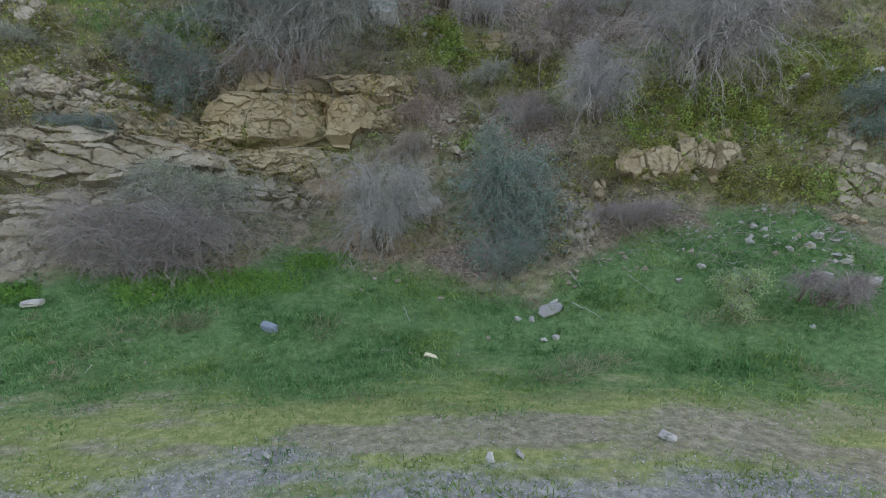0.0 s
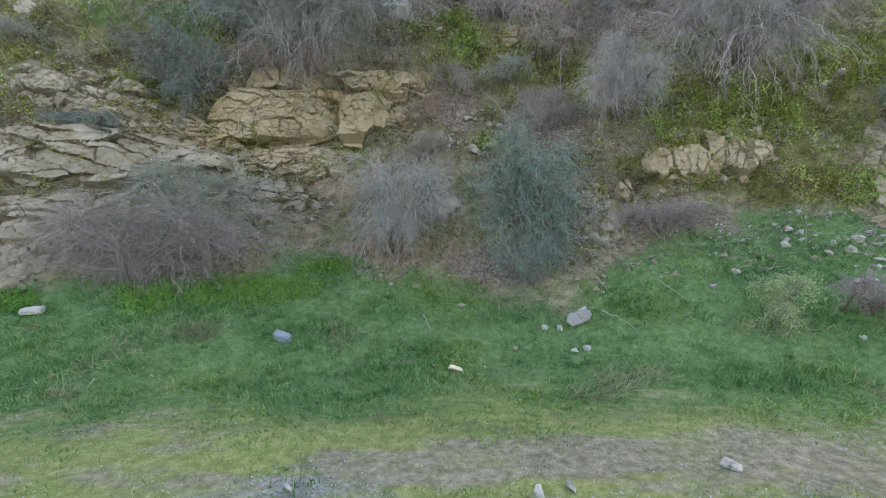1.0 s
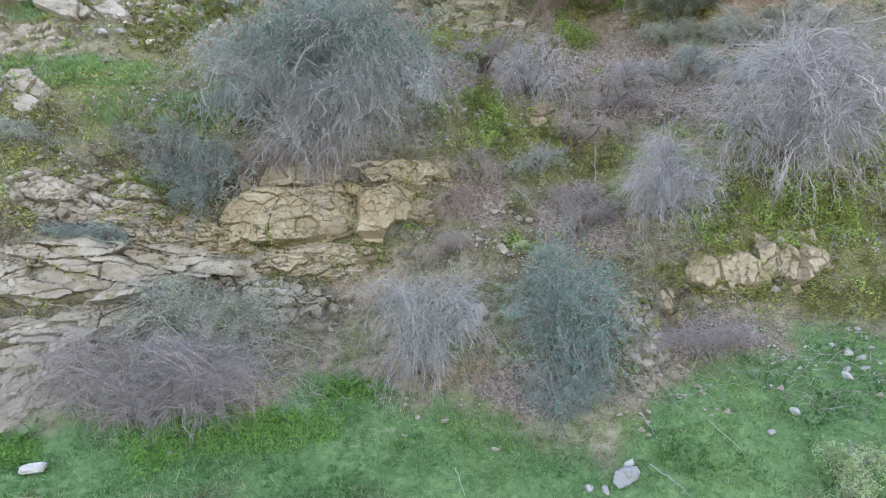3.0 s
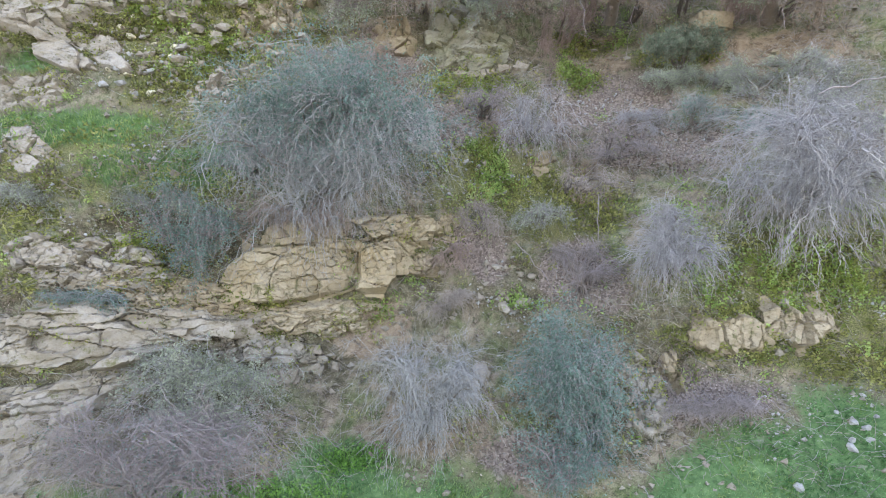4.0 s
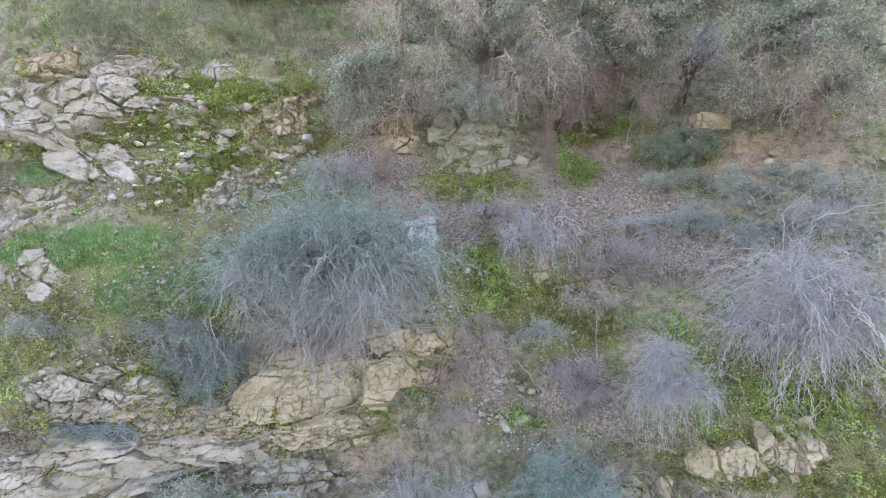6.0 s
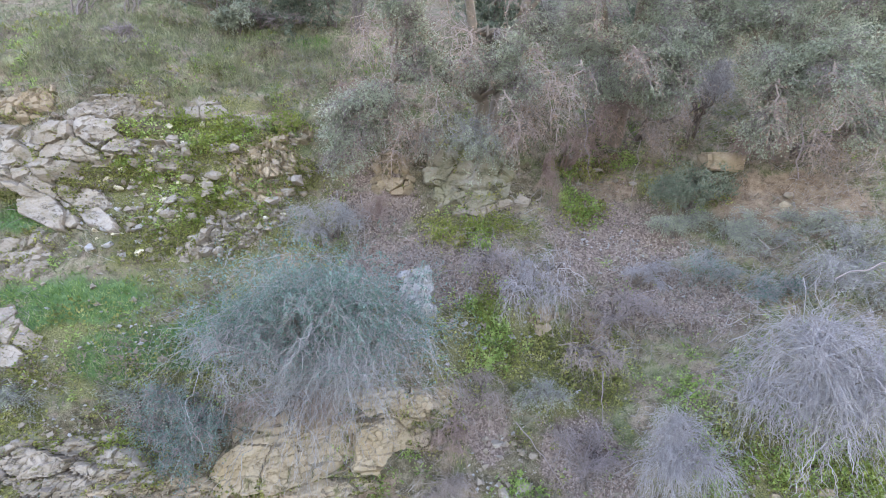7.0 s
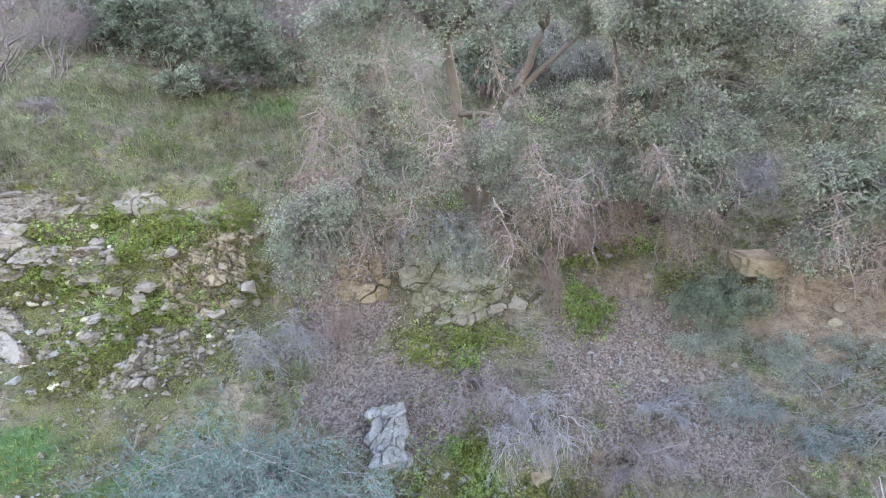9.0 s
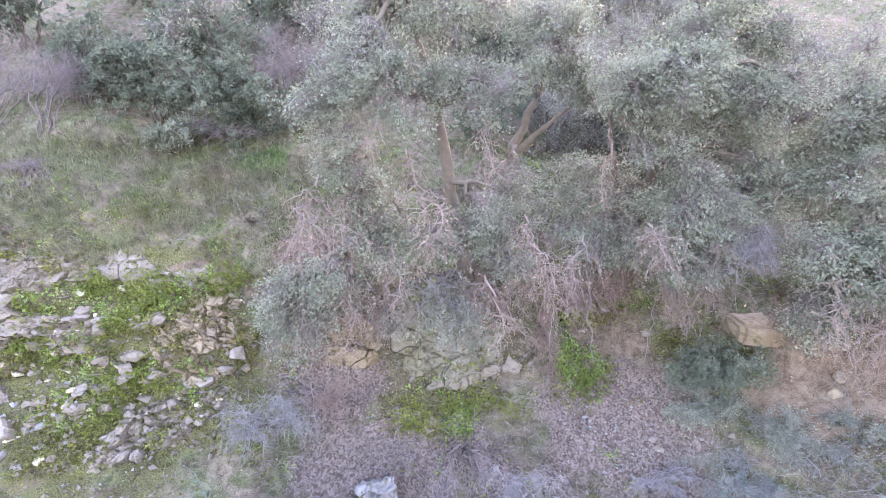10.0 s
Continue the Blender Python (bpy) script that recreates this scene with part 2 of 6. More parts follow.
HERB_BROWN = leaf_material("brown_dry_herbs", ((0.12, 0.092, 0.072), (0.19, 0.152, 0.12), (0.28, 0.232, 0.19)), 0.2)
BANK = leaf_material("bank_grass_blades", ((0.14, 0.145, 0.095), (0.19, 0.20, 0.12), (0.235, 0.258, 0.145), (0.33, 0.335, 0.22)), 0.35)
WEED_GREY = leaf_material("grey_green_weeds", ((0.07, 0.08, 0.045), (0.13, 0.14, 0.085), (0.21, 0.21, 0.14), (0.33, 0.31, 0.23)), 0.25)
GRIT = plain_material("gravel_stone", (0.2, 0.205, 0.205), (0.38, 0.385, 0.385), 0.9, 60.0)
PLASTIC_BLUE = plain_material("faded_blue_plastic", (0.10, 0.13, 0.17), (0.17, 0.205, 0.25), 0.45)
PLASTIC_WHITE = plain_material("dirty_white_plastic", (0.22, 0.215, 0.20), (0.40, 0.39, 0.37), 0.5)

# ---- arithmetic for the hillside ----
def lattice(ix, iy, iz, seed):
    h = (ix.astype(np.int64) * 374761393 + iy.astype(np.int64) * 668265263 + iz.astype(np.int64) * 2147483647 + seed * 1442695041) & 0x7FFFFFFF
    h = ((h ^ (h >> 13)) * 1274126177) & 0x7FFFFFFF
    return ((h ^ (h >> 16)) & 0xFFFF) / 32767.5 - 1.0


def value_noise(x, y, z, seed=0):
    x, y, z = np.broadcast_arrays(np.asarray(x, float), np.asarray(y, float), np.asarray(z, float))
    ix, iy, iz = np.floor(x), np.floor(y), np.floor(z)
    fx, fy, fz = (v * v * (3 - 2 * v) for v in (x - ix, y - iy, z - iz))
    out = 0
    for a in (0, 1):
        for b in (0, 1):
            for c in (0, 1):
                w = (fx if a else 1 - fx) * (fy if b else 1 - fy) * (fz if c else 1 - fz)
                out = out + w * lattice(ix + a, iy + b, iz + c, seed)
    return out


def fractal(x, y, z, scale, octaves=4, seed=0, gain=0.5):
    total, amp = 0, 1.0
    for o in range(octaves):
        total = total + amp * value_noise(x * scale, y * scale, z * scale, seed + o)
        scale, amp = scale * 2.03, amp * gain
    return total


HEIGHTS = (0.0, 0.5, 1.0, 2.0, 3.0, 4.0, 5.0, 6.0, 7.0, 8.0, 9.0, 10.0, 11.0, 12.0)
SECTIONS = {  # distance of the slope from the start, at each height, for seven stations along the hill
    -8.0: (6.0, 7.6, 8.6, 8.97, 9.09, 9.43, 10.16, 10.59, 11.87, 12.39, 12.66, 12.78, 13.25, 14.0),
    -5.0: (5.9, 7.6, 8.8, 10.1, 10.3, 10.42, 10.54, 11.41, 12.6, 13.18, 13.45, 13.94, 14.84, 15.6),
    -2.0: (6.42, 8.28, 9.37, 10.83, 11.2, 11.4, 11.55, 12.1, 12.76, 13.7, 13.82, 14.3, 15.4, 16.5),
    0.5: (6.97, 8.65, 9.36, 10.29, 10.87, 11.43, 12.0, 12.61, 13.6, 14.05, 14.7, 15.2, 16.2, 17.3),
    3.0: (6.62, 8.02, 9.0, 10.13, 10.39, 10.92, 12.22, 12.74, 13.59, 14.71, 16.0, 16.4, 17.1, 18.1),
    6.0: (5.83, 7.18, 8.44, 10.1, 10.33, 10.5, 10.88, 11.76, 12.36, 13.15, 14.26, 15.2, 16.2, 17.5),
    9.0: (5.5, 6.8, 7.7, 9.2, 9.82, 10.21, 10.7, 11.5, 12.2, 12.7, 13.2, 14.5, 16.0, 17.3),
}

TOP, UPPER = 12.0, 1.38      # above this height the hill runs back at an even slope
stations = np.array(sorted(SECTIONS))
TX, TH = np.arange(-20, 20.01, 0.1), np.arange(0, TOP + 0.01, 0.1)
by_height = np.array([np.interp(TH, HEIGHTS, SECTIONS[s]) for s in stations])
table = np.array([np.interp(TX, stations, by_height[:, j]) for j in range(len(TH))]).T
kern = np.exp(-(np.arange(-12, 13) / 6.0) ** 2)
kern /= kern.sum()
table = np.array([np.convolve(np.pad(c, 12, mode="edge"), kern, "valid") for c in table.T]).T


def back(x, h):
    """How far back the smooth slope stands at x and height h."""
    x, h = np.broadcast_arrays(np.asarray(x, float), np.asarray(h, float))
    fx = np.clip((x - TX[0]) / 0.1, 0, len(TX) - 1.001)
    fh = np.clip(h / 0.1, 0, len(TH) - 1.001)
    i, j = fx.astype(int), fh.astype(int)
    u, v = fx - i, fh - j
    y = (table[i, j] * (1 - u) + table[i + 1, j] * u) * (1 - v) + (table[i, j + 1] * (1 - u) + table[i + 1, j + 1] * u) * v
    return y + np.maximum(h - TOP, 0) * UPPER


def blob(x, h, cx, ch, rx, rh, seed=0):
    """A patch with a ragged edge: 1 inside, 0 outside."""
    d = np.sqrt(((x - cx) / rx) ** 2 + ((h - ch) / rh) ** 2) + 0.28 * fractal(x, 0 * x, h, 1.7, 3, 40 + seed)
    return np.clip((1.35 - d) / 0.7, 0, 1)


def patches(x, h, rows):
    out = 0 * x
    for k, r in enumerate(rows):
        out = np.maximum(out, blob(x, h, *r, seed=k))
    return out


STONY = ((-6.8, 3.1, 2.8, 1.5), (-3.2, 3.3, 2.2, 1.4), (4.4, 2.8, 1.8, 0.6), (-9.0, 8.9, 2.4, 1.6), (-0.5, 8.5, 1.7, 0.9), (-7.4, 1.4, 0.9, 0.8), (2.6, 1.9, 0.8, 0.7), (-5.2, 9.0, 0.9, 0.8), (0.5, 3.4, 0.8, 0.5))


def rough_at(x, h):
    """Lumps, ledges and rock beds of the slope, in metres towards the valley."""
    steep = np.clip((h - 0.7) / 1.2, 0, 1)
    ledge = fractal(x * 0.5, 0 * x, h, 1.3, 3, 11)
    lumps = fractal(x, 0 * x, h, 0.9, 5, 3)
    warp = 0.35 * fractal(x, 0 * x, h, 0.55, 3, 14) + 0.07 * x
    beds = ((h + warp) / 0.42) % 1.0
    beds = 0.13 * np.minimum(beds / 0.8, (1 - beds) / 0.2) - 0.06
    crag = patches(x, h, STONY)
    return steep * (0.15 * ledge + 0.19 * lumps * (1 - 0.45 * crag) + beds * crag) + 0.03 * fractal(x, 0 * x, h, 3.0, 2, 7)


RX, RH = np.arange(-16, 16.01, 0.05), np.arange(0, 18.01, 0.05)
rough_table = rough_at(*np.meshgrid(RX, RH, indexing="ij"))


def rough(x, h):
    x, h = np.broadcast_arrays(np.asarray(x, float), np.asarray(h, float))
    fx, fh = np.clip((x - RX[0]) / 0.05, 0, len(RX) - 1.001), np.clip(h / 0.05, 0, len(RH) - 1.001)
    i, j = fx.astype(int), fh.astype(int)
    u, v = fx - i, fh - j
    r = rough_table
    return (r[i, j] * (1 - u) + r[i + 1, j] * u) * (1 - v) + (r[i, j + 1] * (1 - u) + r[i + 1, j + 1] * u) * v


def slope(x, h, out=0.0):
    """Points of the slope at x and height h, out metres off it along its normal."""
    x, h = np.broadcast_arrays(np.asarray(x, float), np.asarray(h, float))
    y = back(x, h) - rough(x, h)
    n = normal(x, h)
    return np.stack([x, y, h], -1) + n * np.asarray(out, float)[..., None] if np.ndim(out) else np.stack([x, y, h], -1) + n * out


def normal(x, h, e=0.12):
    dx = (back(x + e, h) - back(x - e, h)) / (2 * e)
    dh = (back(x, h + e) - back(x, np.maximum(h - e, 0))) / (2 * e)
    n = np.stack([dx, -np.ones_like(dx), np.maximum(dh, 0.1)], -1)
    return n / np.linalg.norm(n, axis=-1, keepdims=True)


def flat_z(x, y):
    return 0.035 * fractal(x, y, 0 * x, 0.6, 3, 21)


MEADOW_X = (-12, -7.2, -3.6, -3.0, -2.3, -1.4, 0.6, 2.0, 2.9, 3.7, 5.4, 6.8, 7.4, 12)
MEADOW_H = (0.7, 0.76, 0.8, 1.15, 1.15, 0.8, 0.5, 0.6, 0.95, 1.35, 1.9, 1.9, 1.3, 1.2)
LITTER = ((-0.85, 6.9, 1.9, 0.75), (2.8, 7.3, 1.5, 1.1), (3.6, 6.2, 1.6, 0.6), (1.7, 3.6, 0.8, 0.6), (3.6, 1.75, 1.3, 0.35), (0.6, 1.0, 1.0, 0.28), (-0.2, 4.1, 0.6, 0.5), (-2.4, 8.2, 0.9, 0.9))
MOSSY = ((-6.4, 11.3, 0.3, 0.2), (-6.0, 5.5, 1.6, 0.5), (-6.6, 3.9, 1.5, 0.5), (-5.0, 3.2, 1.2, 0.35), (-3.2, 2.9, 1.3, 0.3), (-1.3, 4.1, 0.8, 0.3), (4.4, 2.7, 1.4, 0.3), (-9.0, 8.6, 2.0, 0.8), (-5.8, 8.4, 2.2, 1.7), (-7.9, 5.8, 1.6, 0.6), (1.6, 5.1, 1.1, 0.8), (0.1, 5.5, 1.2, 0.9), (5.5, 3.7, 2.3, 0.8), (-0.1, 7.5, 1.3, 0.45), (6.6, 2.3, 1.3, 0.4), (7.8, 4.6, 1.4, 0.9), (-8.3, 4.6, 0.9, 0.6), (2.4, 8.0, 0.6, 0.5), (2.6, 9.0, 1.0, 0.4), (4.6, 8.4, 1.0, 0.4))
LEAFY = ((5.4, 3.75, 2.0, 0.62), (0.0, 5.7, 0.9, 0.7), (-0.1, 7.6, 1.1, 0.35), (-6.0, 9.7, 1.5, 0.35), (-5.6, 8.3, 1.0, 0.45), (-6.9, 9.0, 0.6, 0.4), (-8.2, 4.3, 0.5, 0.3), (7.6, 4.8, 1.2, 0.7), (6.9, 2.4, 1.0, 0.35), (0.4, 3.1, 0.5, 0.25), (3.9, 4.9, 0.6, 0.4), (-7.8, 5.8, 0.7, 0.25), (2.3, 8.1, 0.5, 0.4), (3.6, 8.9, 0.5, 0.4), (2.5, 9.05, 0.7, 0.3), (4.0, 8.6, 0.4, 0.3), (5.0, 8.1, 0.5, 0.3))
BARE = ((-5.0, 10.15, 0.7, 0.14), (6.5, 8.2, 1.4, 0.7), (3.1, 8.8, 0.8, 0.5), (-2.3, 2.6, 0.8, 0.5), (-1.2, 1.2, 1.0, 0.35), (2.2, 5.3, 0.5, 0.5))
BRIGHT = ((-6.0, 9.7, 1.7, 0.4), (-6.7, 8.7, 0.5, 0.7), (-5.7, 8.0, 0.6, 0.5), (-7.6, 9.2, 0.4, 0.3), (-4.6, 9.9, 0.6, 0.25), (4.6, 3.75, 0.55, 0.4), (6.0, 3.55, 1.5, 0.5), (7.3, 4.6, 0.9, 0.5), (0.0, 6.0, 0.6, 0.25), (-0.1, 7.45, 0.9, 0.3), (2.3, 8.1, 0.4, 0.3), (4.7, 3.2, 0.3, 0.12), (-6.6, 4.35, 1.0, 0.15))
TERRACE = ((-8.2, 6.45, 2.0, 0.36), (-6.0, 5.7, 1.2, 0.4), (-4.9, 6.1, 0.7, 0.5), (-9.2, 8.0, 0.8, 0.3), (-4.4, 12.2, 0.5, 0.22))


def covers(x, y, h):
    """What lies on the ground at each place: weights by name."""
    on_slope = (y >= back(x, 0 * x)).astype(float)
    edge = np.interp(x, MEADOW_X, MEADOW_H) + 0.16 * fractal(x, 0 * x, h, 1.3, 3, 60)
    meadow = np.clip((edge - h) / 0.4 + 0.5, 0, 1)
    wob = 0.5 * fractal(x, y, 0 * x, 0.7, 4, 31)
    track = np.clip((3.82 + wob * 0.9 - y) / 0.8 + 0.5, 0, 1)
    dry = np.clip((5.5 + wob * 1.3 - y) / 2.0 + 0.5, 0, 1) * (1 - 0.4 * track)
    low = np.clip((h - edge) / 0.3, 0, 1)
    # the verge is worn in streaks along the track, with greener strips between
    streak = fractal(x * 0.3, y * 1.5, 0 * x, 0.9, 4, 33) + 0.25 * np.tanh(x * 0.5)
    worn = dry * meadow * np.clip(0.2 + 1.0 * streak + 0.6 * fractal(x, y * 2.0, 0 * x, 1.6, 3, 35) + 0.35 * np.clip(4.9 - y, -1, 1), 0, 0.85)
    strip = np.clip(-1.6 * fractal(x * 0.35, y * 1.6, 0 * x, 1.0, 4, 34), 0, 1)
    return {
        "worn": worn,
        "grass": np.maximum(meadow * (1 - 0.75 * dry * (1 - 0.7 * strip)), on_slope * low * patches(x, h, TERRACE)),
        "dry": dry * meadow,
        "gravel": track * 0.9,
        "litter": low * np.maximum(patches(x, h, LITTER), 0.42 * np.clip((h - 12.4 - 0.9 * (x < -3.2)) / 0.6, 0, 1)),
        "moss": low * patches(x, h, MOSSY),
        "bare": low * patches(x, h, BARE),
        "stony": low * patches(x, h, STONY),
    }


def mesh_from(name, verts, faces, smooth=False, attributes=None):
    me = bpy.data.meshes.new(name)
    faces = np.asarray(faces)
    k = faces.shape[1]
    me.vertices.add(len(verts))
    me.vertices.foreach_set("co", np.asarray(verts, np.float32).ravel())
    me.loops.add(faces.size)
    me.loops.foreach_set("vertex_index", faces.astype(np.int32).ravel())
    me.polygons.add(len(faces))
    me.polygons.foreach_set("loop_start", np.arange(0, faces.size, k, dtype=np.int32))
    me.polygons.foreach_set("use_smooth", np.full(len(faces), smooth, bool))
    me.update(calc_edges=True)
    for key, v in (attributes or {}).items():
        me.attributes.new(key, "FLOAT", "POINT").data.foreach_set("value", np.asarray(v, np.float32).ravel())
    return me


def part(name, me, material, parent=None, label="", kind=""):
    ob = new(name, me)
    if material is not None and not me.materials:
        me.materials.append(material)
    if parent is not None:
        ob.parent = parent
        ob.matrix_parent_inverse = Matrix.Translation(-parent.location)
    return tagged(ob, label, kind=kind)


def thing(name, at, label, category, group="", kind=""):
    ob = new(name)
    ob.empty_display_size = 0.2
    ob.location = at
    return tagged(ob, label, category, group, kind)


# ---- the ground: track, meadow and hill in one sheet ----
spread = 13 + np.cumsum(0.1 * 1.38 ** np.arange(1, 27))
GX = np.concatenate([-spread[::-1], np.arange(-13, 13.001, 0.085), spread])
near = np.concatenate([-np.cumsum(0.1 * 1.4 ** np.arange(1, 26))[::-1] + 0.45, np.linspace(0.45, 1.0, 46)])   # parts of the way to the slope's foot
heights = np.concatenate([np.arange(0.04, 0.8, 0.05), np.arange(0.8, 12.4, 0.065), 12.4 + np.cumsum(0.07 * 1.09 ** np.arange(1, 46))])
rows_y, rows_z = [], []
for s in near:
    y = s * back(GX, 0 * GX) if s > 0 else s * np.full_like(GX, 7.0)
    rows_y.append(y)
    rows_z.append(flat_z(GX, y) * (1 if s > -3 else 0))
for h in heights:
    rows_y.append(back(GX, h + 0 * GX) - rough(GX, h + 0 * GX) * (1 + max(h - 12, 0) * 0.12))
    rows_z.append(h + 0 * GX + flat_z(GX, rows_y[-1]) * max(0.0, 1 - h / 0.5))
crest = heights[-1]
for k, (run, drop) in enumerate(((6, -1.5), (20, 3), (60, 14), (180, 28), (600, 30), (2000, 30))):
    rows_y.append(rows_y[len(near) + len(heights) - 1] + run)
    rows_z.append(np.full_like(GX, crest - drop))
gy, gz = np.array(rows_y), np.array(rows_z)
gx = np.broadcast_to(GX, gy.shape)
nr, nc = gy.shape
idx = np.arange(nr * nc).reshape(nr, nc)
quads = np.stack([idx[:-1, :-1], idx[:-1, 1:], idx[1:, 1:], idx[1:, :-1]], -1).reshape(-1, 4)
sheet = np.stack([gx, gy, gz], -1).reshape(-1, 3)
ground = part("ground", mesh_from("ground", sheet, quads, True, covers(gx.ravel(), gy.ravel(), gz.ravel())), HILL)
tagged(ground, "steep overgrown rocky hillside above a grassy verge and gravel track", "ground", kind="structure")

# ---- plants: tubes for wood, folded diamonds for leaves ----
def tubes(name, lines, radii, sides=3):
    """One mesh of tapered tubes. lines: N x K x 3; radii: N x K."""
    lines, radii = np.asarray(lines, float), np.asarray(radii, float)
    n, k, _ = lines.shape
    way = np.gradient(lines, axis=1)
    way /= np.linalg.norm(way, axis=-1, keepdims=True) + 1e-9
    ref = np.where(np.abs(way[..., 2:3]) > 0.9, [1.0, 0, 0], [0, 0, 1.0])
    a = np.cross(way, ref)
    a /= np.linalg.norm(a, axis=-1, keepdims=True) + 1e-9
    b = np.cross(way, a)
    ang = np.arange(sides) * 2 * np.pi / sides
    ring = a[..., None, :] * np.cos(ang)[:, None] + b[..., None, :] * np.sin(ang)[:, None]
    v = lines[..., None, :] + ring * radii[..., None, None]
    ids = np.arange(n * k * sides).reshape(n, k, sides)
    nxt = np.roll(ids, -1, axis=2)
    faces = np.stack([ids[:, :-1], nxt[:, :-1], nxt[:, 1:], ids[:, 1:]], -1).reshape(-1, 4)
    return mesh_from(name, v.reshape(-1, 3), faces, sides > 3)


def leaves(name, at, way, size, wide=0.5, rng=None, fold=0.25, face=None):
    """One mesh of folded diamond leaves at the points, pointing along way, their upper sides towards face where it is given."""
    n = len(at)
    way = way / (np.linalg.norm(way, axis=-1, keepdims=True) + 1e-9)
    turn = rng.normal(size=(n, 3))
    side = np.cross(way, turn if face is None else face + 0.5 * turn)
    side /= np.linalg.norm(side, axis=-1, keepdims=True) + 1e-9
    up = np.cross(side, way)
    s = np.broadcast_to(np.asarray(size, float), (n,))[:, None]
    mid = at + way * s * 0.5 + up * s * fold * wide
    v = np.stack([at, mid + side * s * wide * 0.5, at + way * s, mid - side * s * wide * 0.5], 1).reshape(-1, 3)
    i = np.arange(n)[:, None] * 4
    return mesh_from(name, v, np.concatenate([i + [0, 1, 2], i + [0, 2, 3]]))


def bend(start, end, k, droop, wiggle, rng):
    """Lines from start to end, N x K x 3, that rise first and then hang."""
    start, end = np.broadcast_arrays(np.asarray(start, float), np.asarray(end, float))
    t = np.linspace(0, 1, k)[None, :, None]
    line = start[:, None] * (1 - t) + end[:, None] * t
    length = np.linalg.norm(end - start, axis=-1)[:, None, None]
    line = line + np.array([0, 0, 1.0]) * (4 * t * (1 - t)) * length * np.asarray(droop, float).reshape(-1, 1, 1)
    w = rng.normal(size=line.shape) * wiggle * length * np.sin(np.pi * np.minimum(t * 1.0, 1.0) ** 0.8 * 0.9)
    return line + w


def in_dome(n, rng, lo=0.0):
    d = rng.normal(size=(n, 3))
    d /= np.linalg.norm(d, axis=-1, keepdims=True)
    return d * (lo + (1 - lo) * rng.random((n, 1)) ** 0.4)


def shrub(base, centre, radii, label, bark, seed, twigs=1500, stems=8, droop=0.28, hang=0.35, leaf=None, leaf_n=0, leaf_size=0.04,
          thick=1.0, pale=None, limbs=0, limb_r=0.008, lobes=0, hollow=None, crown_only=False, name="bare_shrub", group="shrubs of the slope"):
    """A shrub of arching stems that carry separate lobes of hanging twigs, with or without leaves."""
    rng = np.random.default_rng(seed)
    base, centre, radii = np.array(base, float), np.array(centre, float), np.array(radii, float)
    size = np.cbrt(np.prod(radii))
    top = thing(name, base, label, "shrub", group)
    # the lobes lie over the dome, well apart from one another
    nl = lobes or int(np.clip(7 * size, 3, 13))
    spots = []
    for _ in range(nl):
        d = in_dome(12, rng, 0.85) * [1, 1, 0.9]
        d[:, 1] = np.where(rng.random(12) < 0.65, -np.abs(d[:, 1]), d[:, 1])
        d[:, 2] = np.where((d[:, 2] < -0.3) & (rng.random(12) > hang), -d[:, 2], d[:, 2])
        spots.append(d[np.argmax([min([9.0] + [np.linalg.norm(c - q) for q in spots]) for c in d])])
    lobe = centre + np.array(spots) * radii * rng.uniform(0.45, 0.7, (nl, 1))
    lobe_r = radii * rng.uniform(0.38, 0.6, (nl, 1))
    stems = max(stems, nl)
    mine = np.arange(stems) % nl
    foot = base + rng.normal(size=(stems, 3)) * [0.12, 0.08, 0.02]
    trunk_lines = bend(foot, lobe[mine] + rng.normal(size=(stems, 3)) * lobe_r[mine] * 0.25, 9, 0.13, 0.035, rng)
    for line in trunk_lines:
        r = np.linspace(0.026, 0.009, 9) * thick * rng.uniform(0.8, 1.3)
        # stems coloured as if shaded by the crown; reddish shrubs keep their own bark
        part("stem", tubes("stem", [line], [r], 5), BARK_SHADED if bark is not BARK_RED else BARK_RED, top)
    twigs = int(twigs * 1.35)
    nb = max(60, twigs // 14)
    own = rng.integers(0, stems, nb)
    src = trunk_lines[own, rng.integers(4, 9, nb)]
    out = in_dome(nb, rng, 0.45)
    out[:, 2] = np.where((out[:, 2] < -0.2) & (rng.random(nb) > hang), -out[:, 2], out[:, 2])
    stray = np.where(rng.random((nb, 1)) < 0.12, rng.uniform(1.2, 1.7, (nb, 1)), rng.uniform(0.6, 1.1, (nb, 1)))
    limb = bend(src, lobe[mine[own]] + out * lobe_r[mine[own]] * stray, 6, droop, 0.12, rng)
    if hollow:
        clear = np.linalg.norm((limb[:, 3:] - np.array(hollow[:3])) / hollow[3], axis=-1).min(1) > 1
        limb, own, nb = limb[clear], own[clear], int(clear.sum())
    part("branch", tubes("branch", limb, np.linspace(0.0064, 0.0024, 6) * thick * rng.uniform(0.6, 1.5, (nb, 1))), bark, top, kind="stuff")
    pick_b, pick_k = rng.integers(0, nb, twigs), rng.choice((1, 2, 3, 4, 4, 5, 5), twigs)
    src = limb[pick_b, pick_k]
    aim = (limb[pick_b, 5] - limb[pick_b, 3]) * 1.6 + (src - lobe[mine[own[pick_b]]]) * 0.5
    length = rng.uniform(0.12, 0.42, (twigs, 1)) * size * 0.55
    way = aim / (np.linalg.norm(aim, axis=-1, keepdims=True) + 1e-6) + rng.normal(size=(twigs, 3)) * 0.7
    end = src + way * length
    end[:, 2] -= hang * length[:, 0] * rng.uniform(0.4, 2.0, twigs)
    rings = 2 if centre[2] > 8.5 else 3
    fine = bend(src, end, rings, droop * 0.7, 0.11, rng)
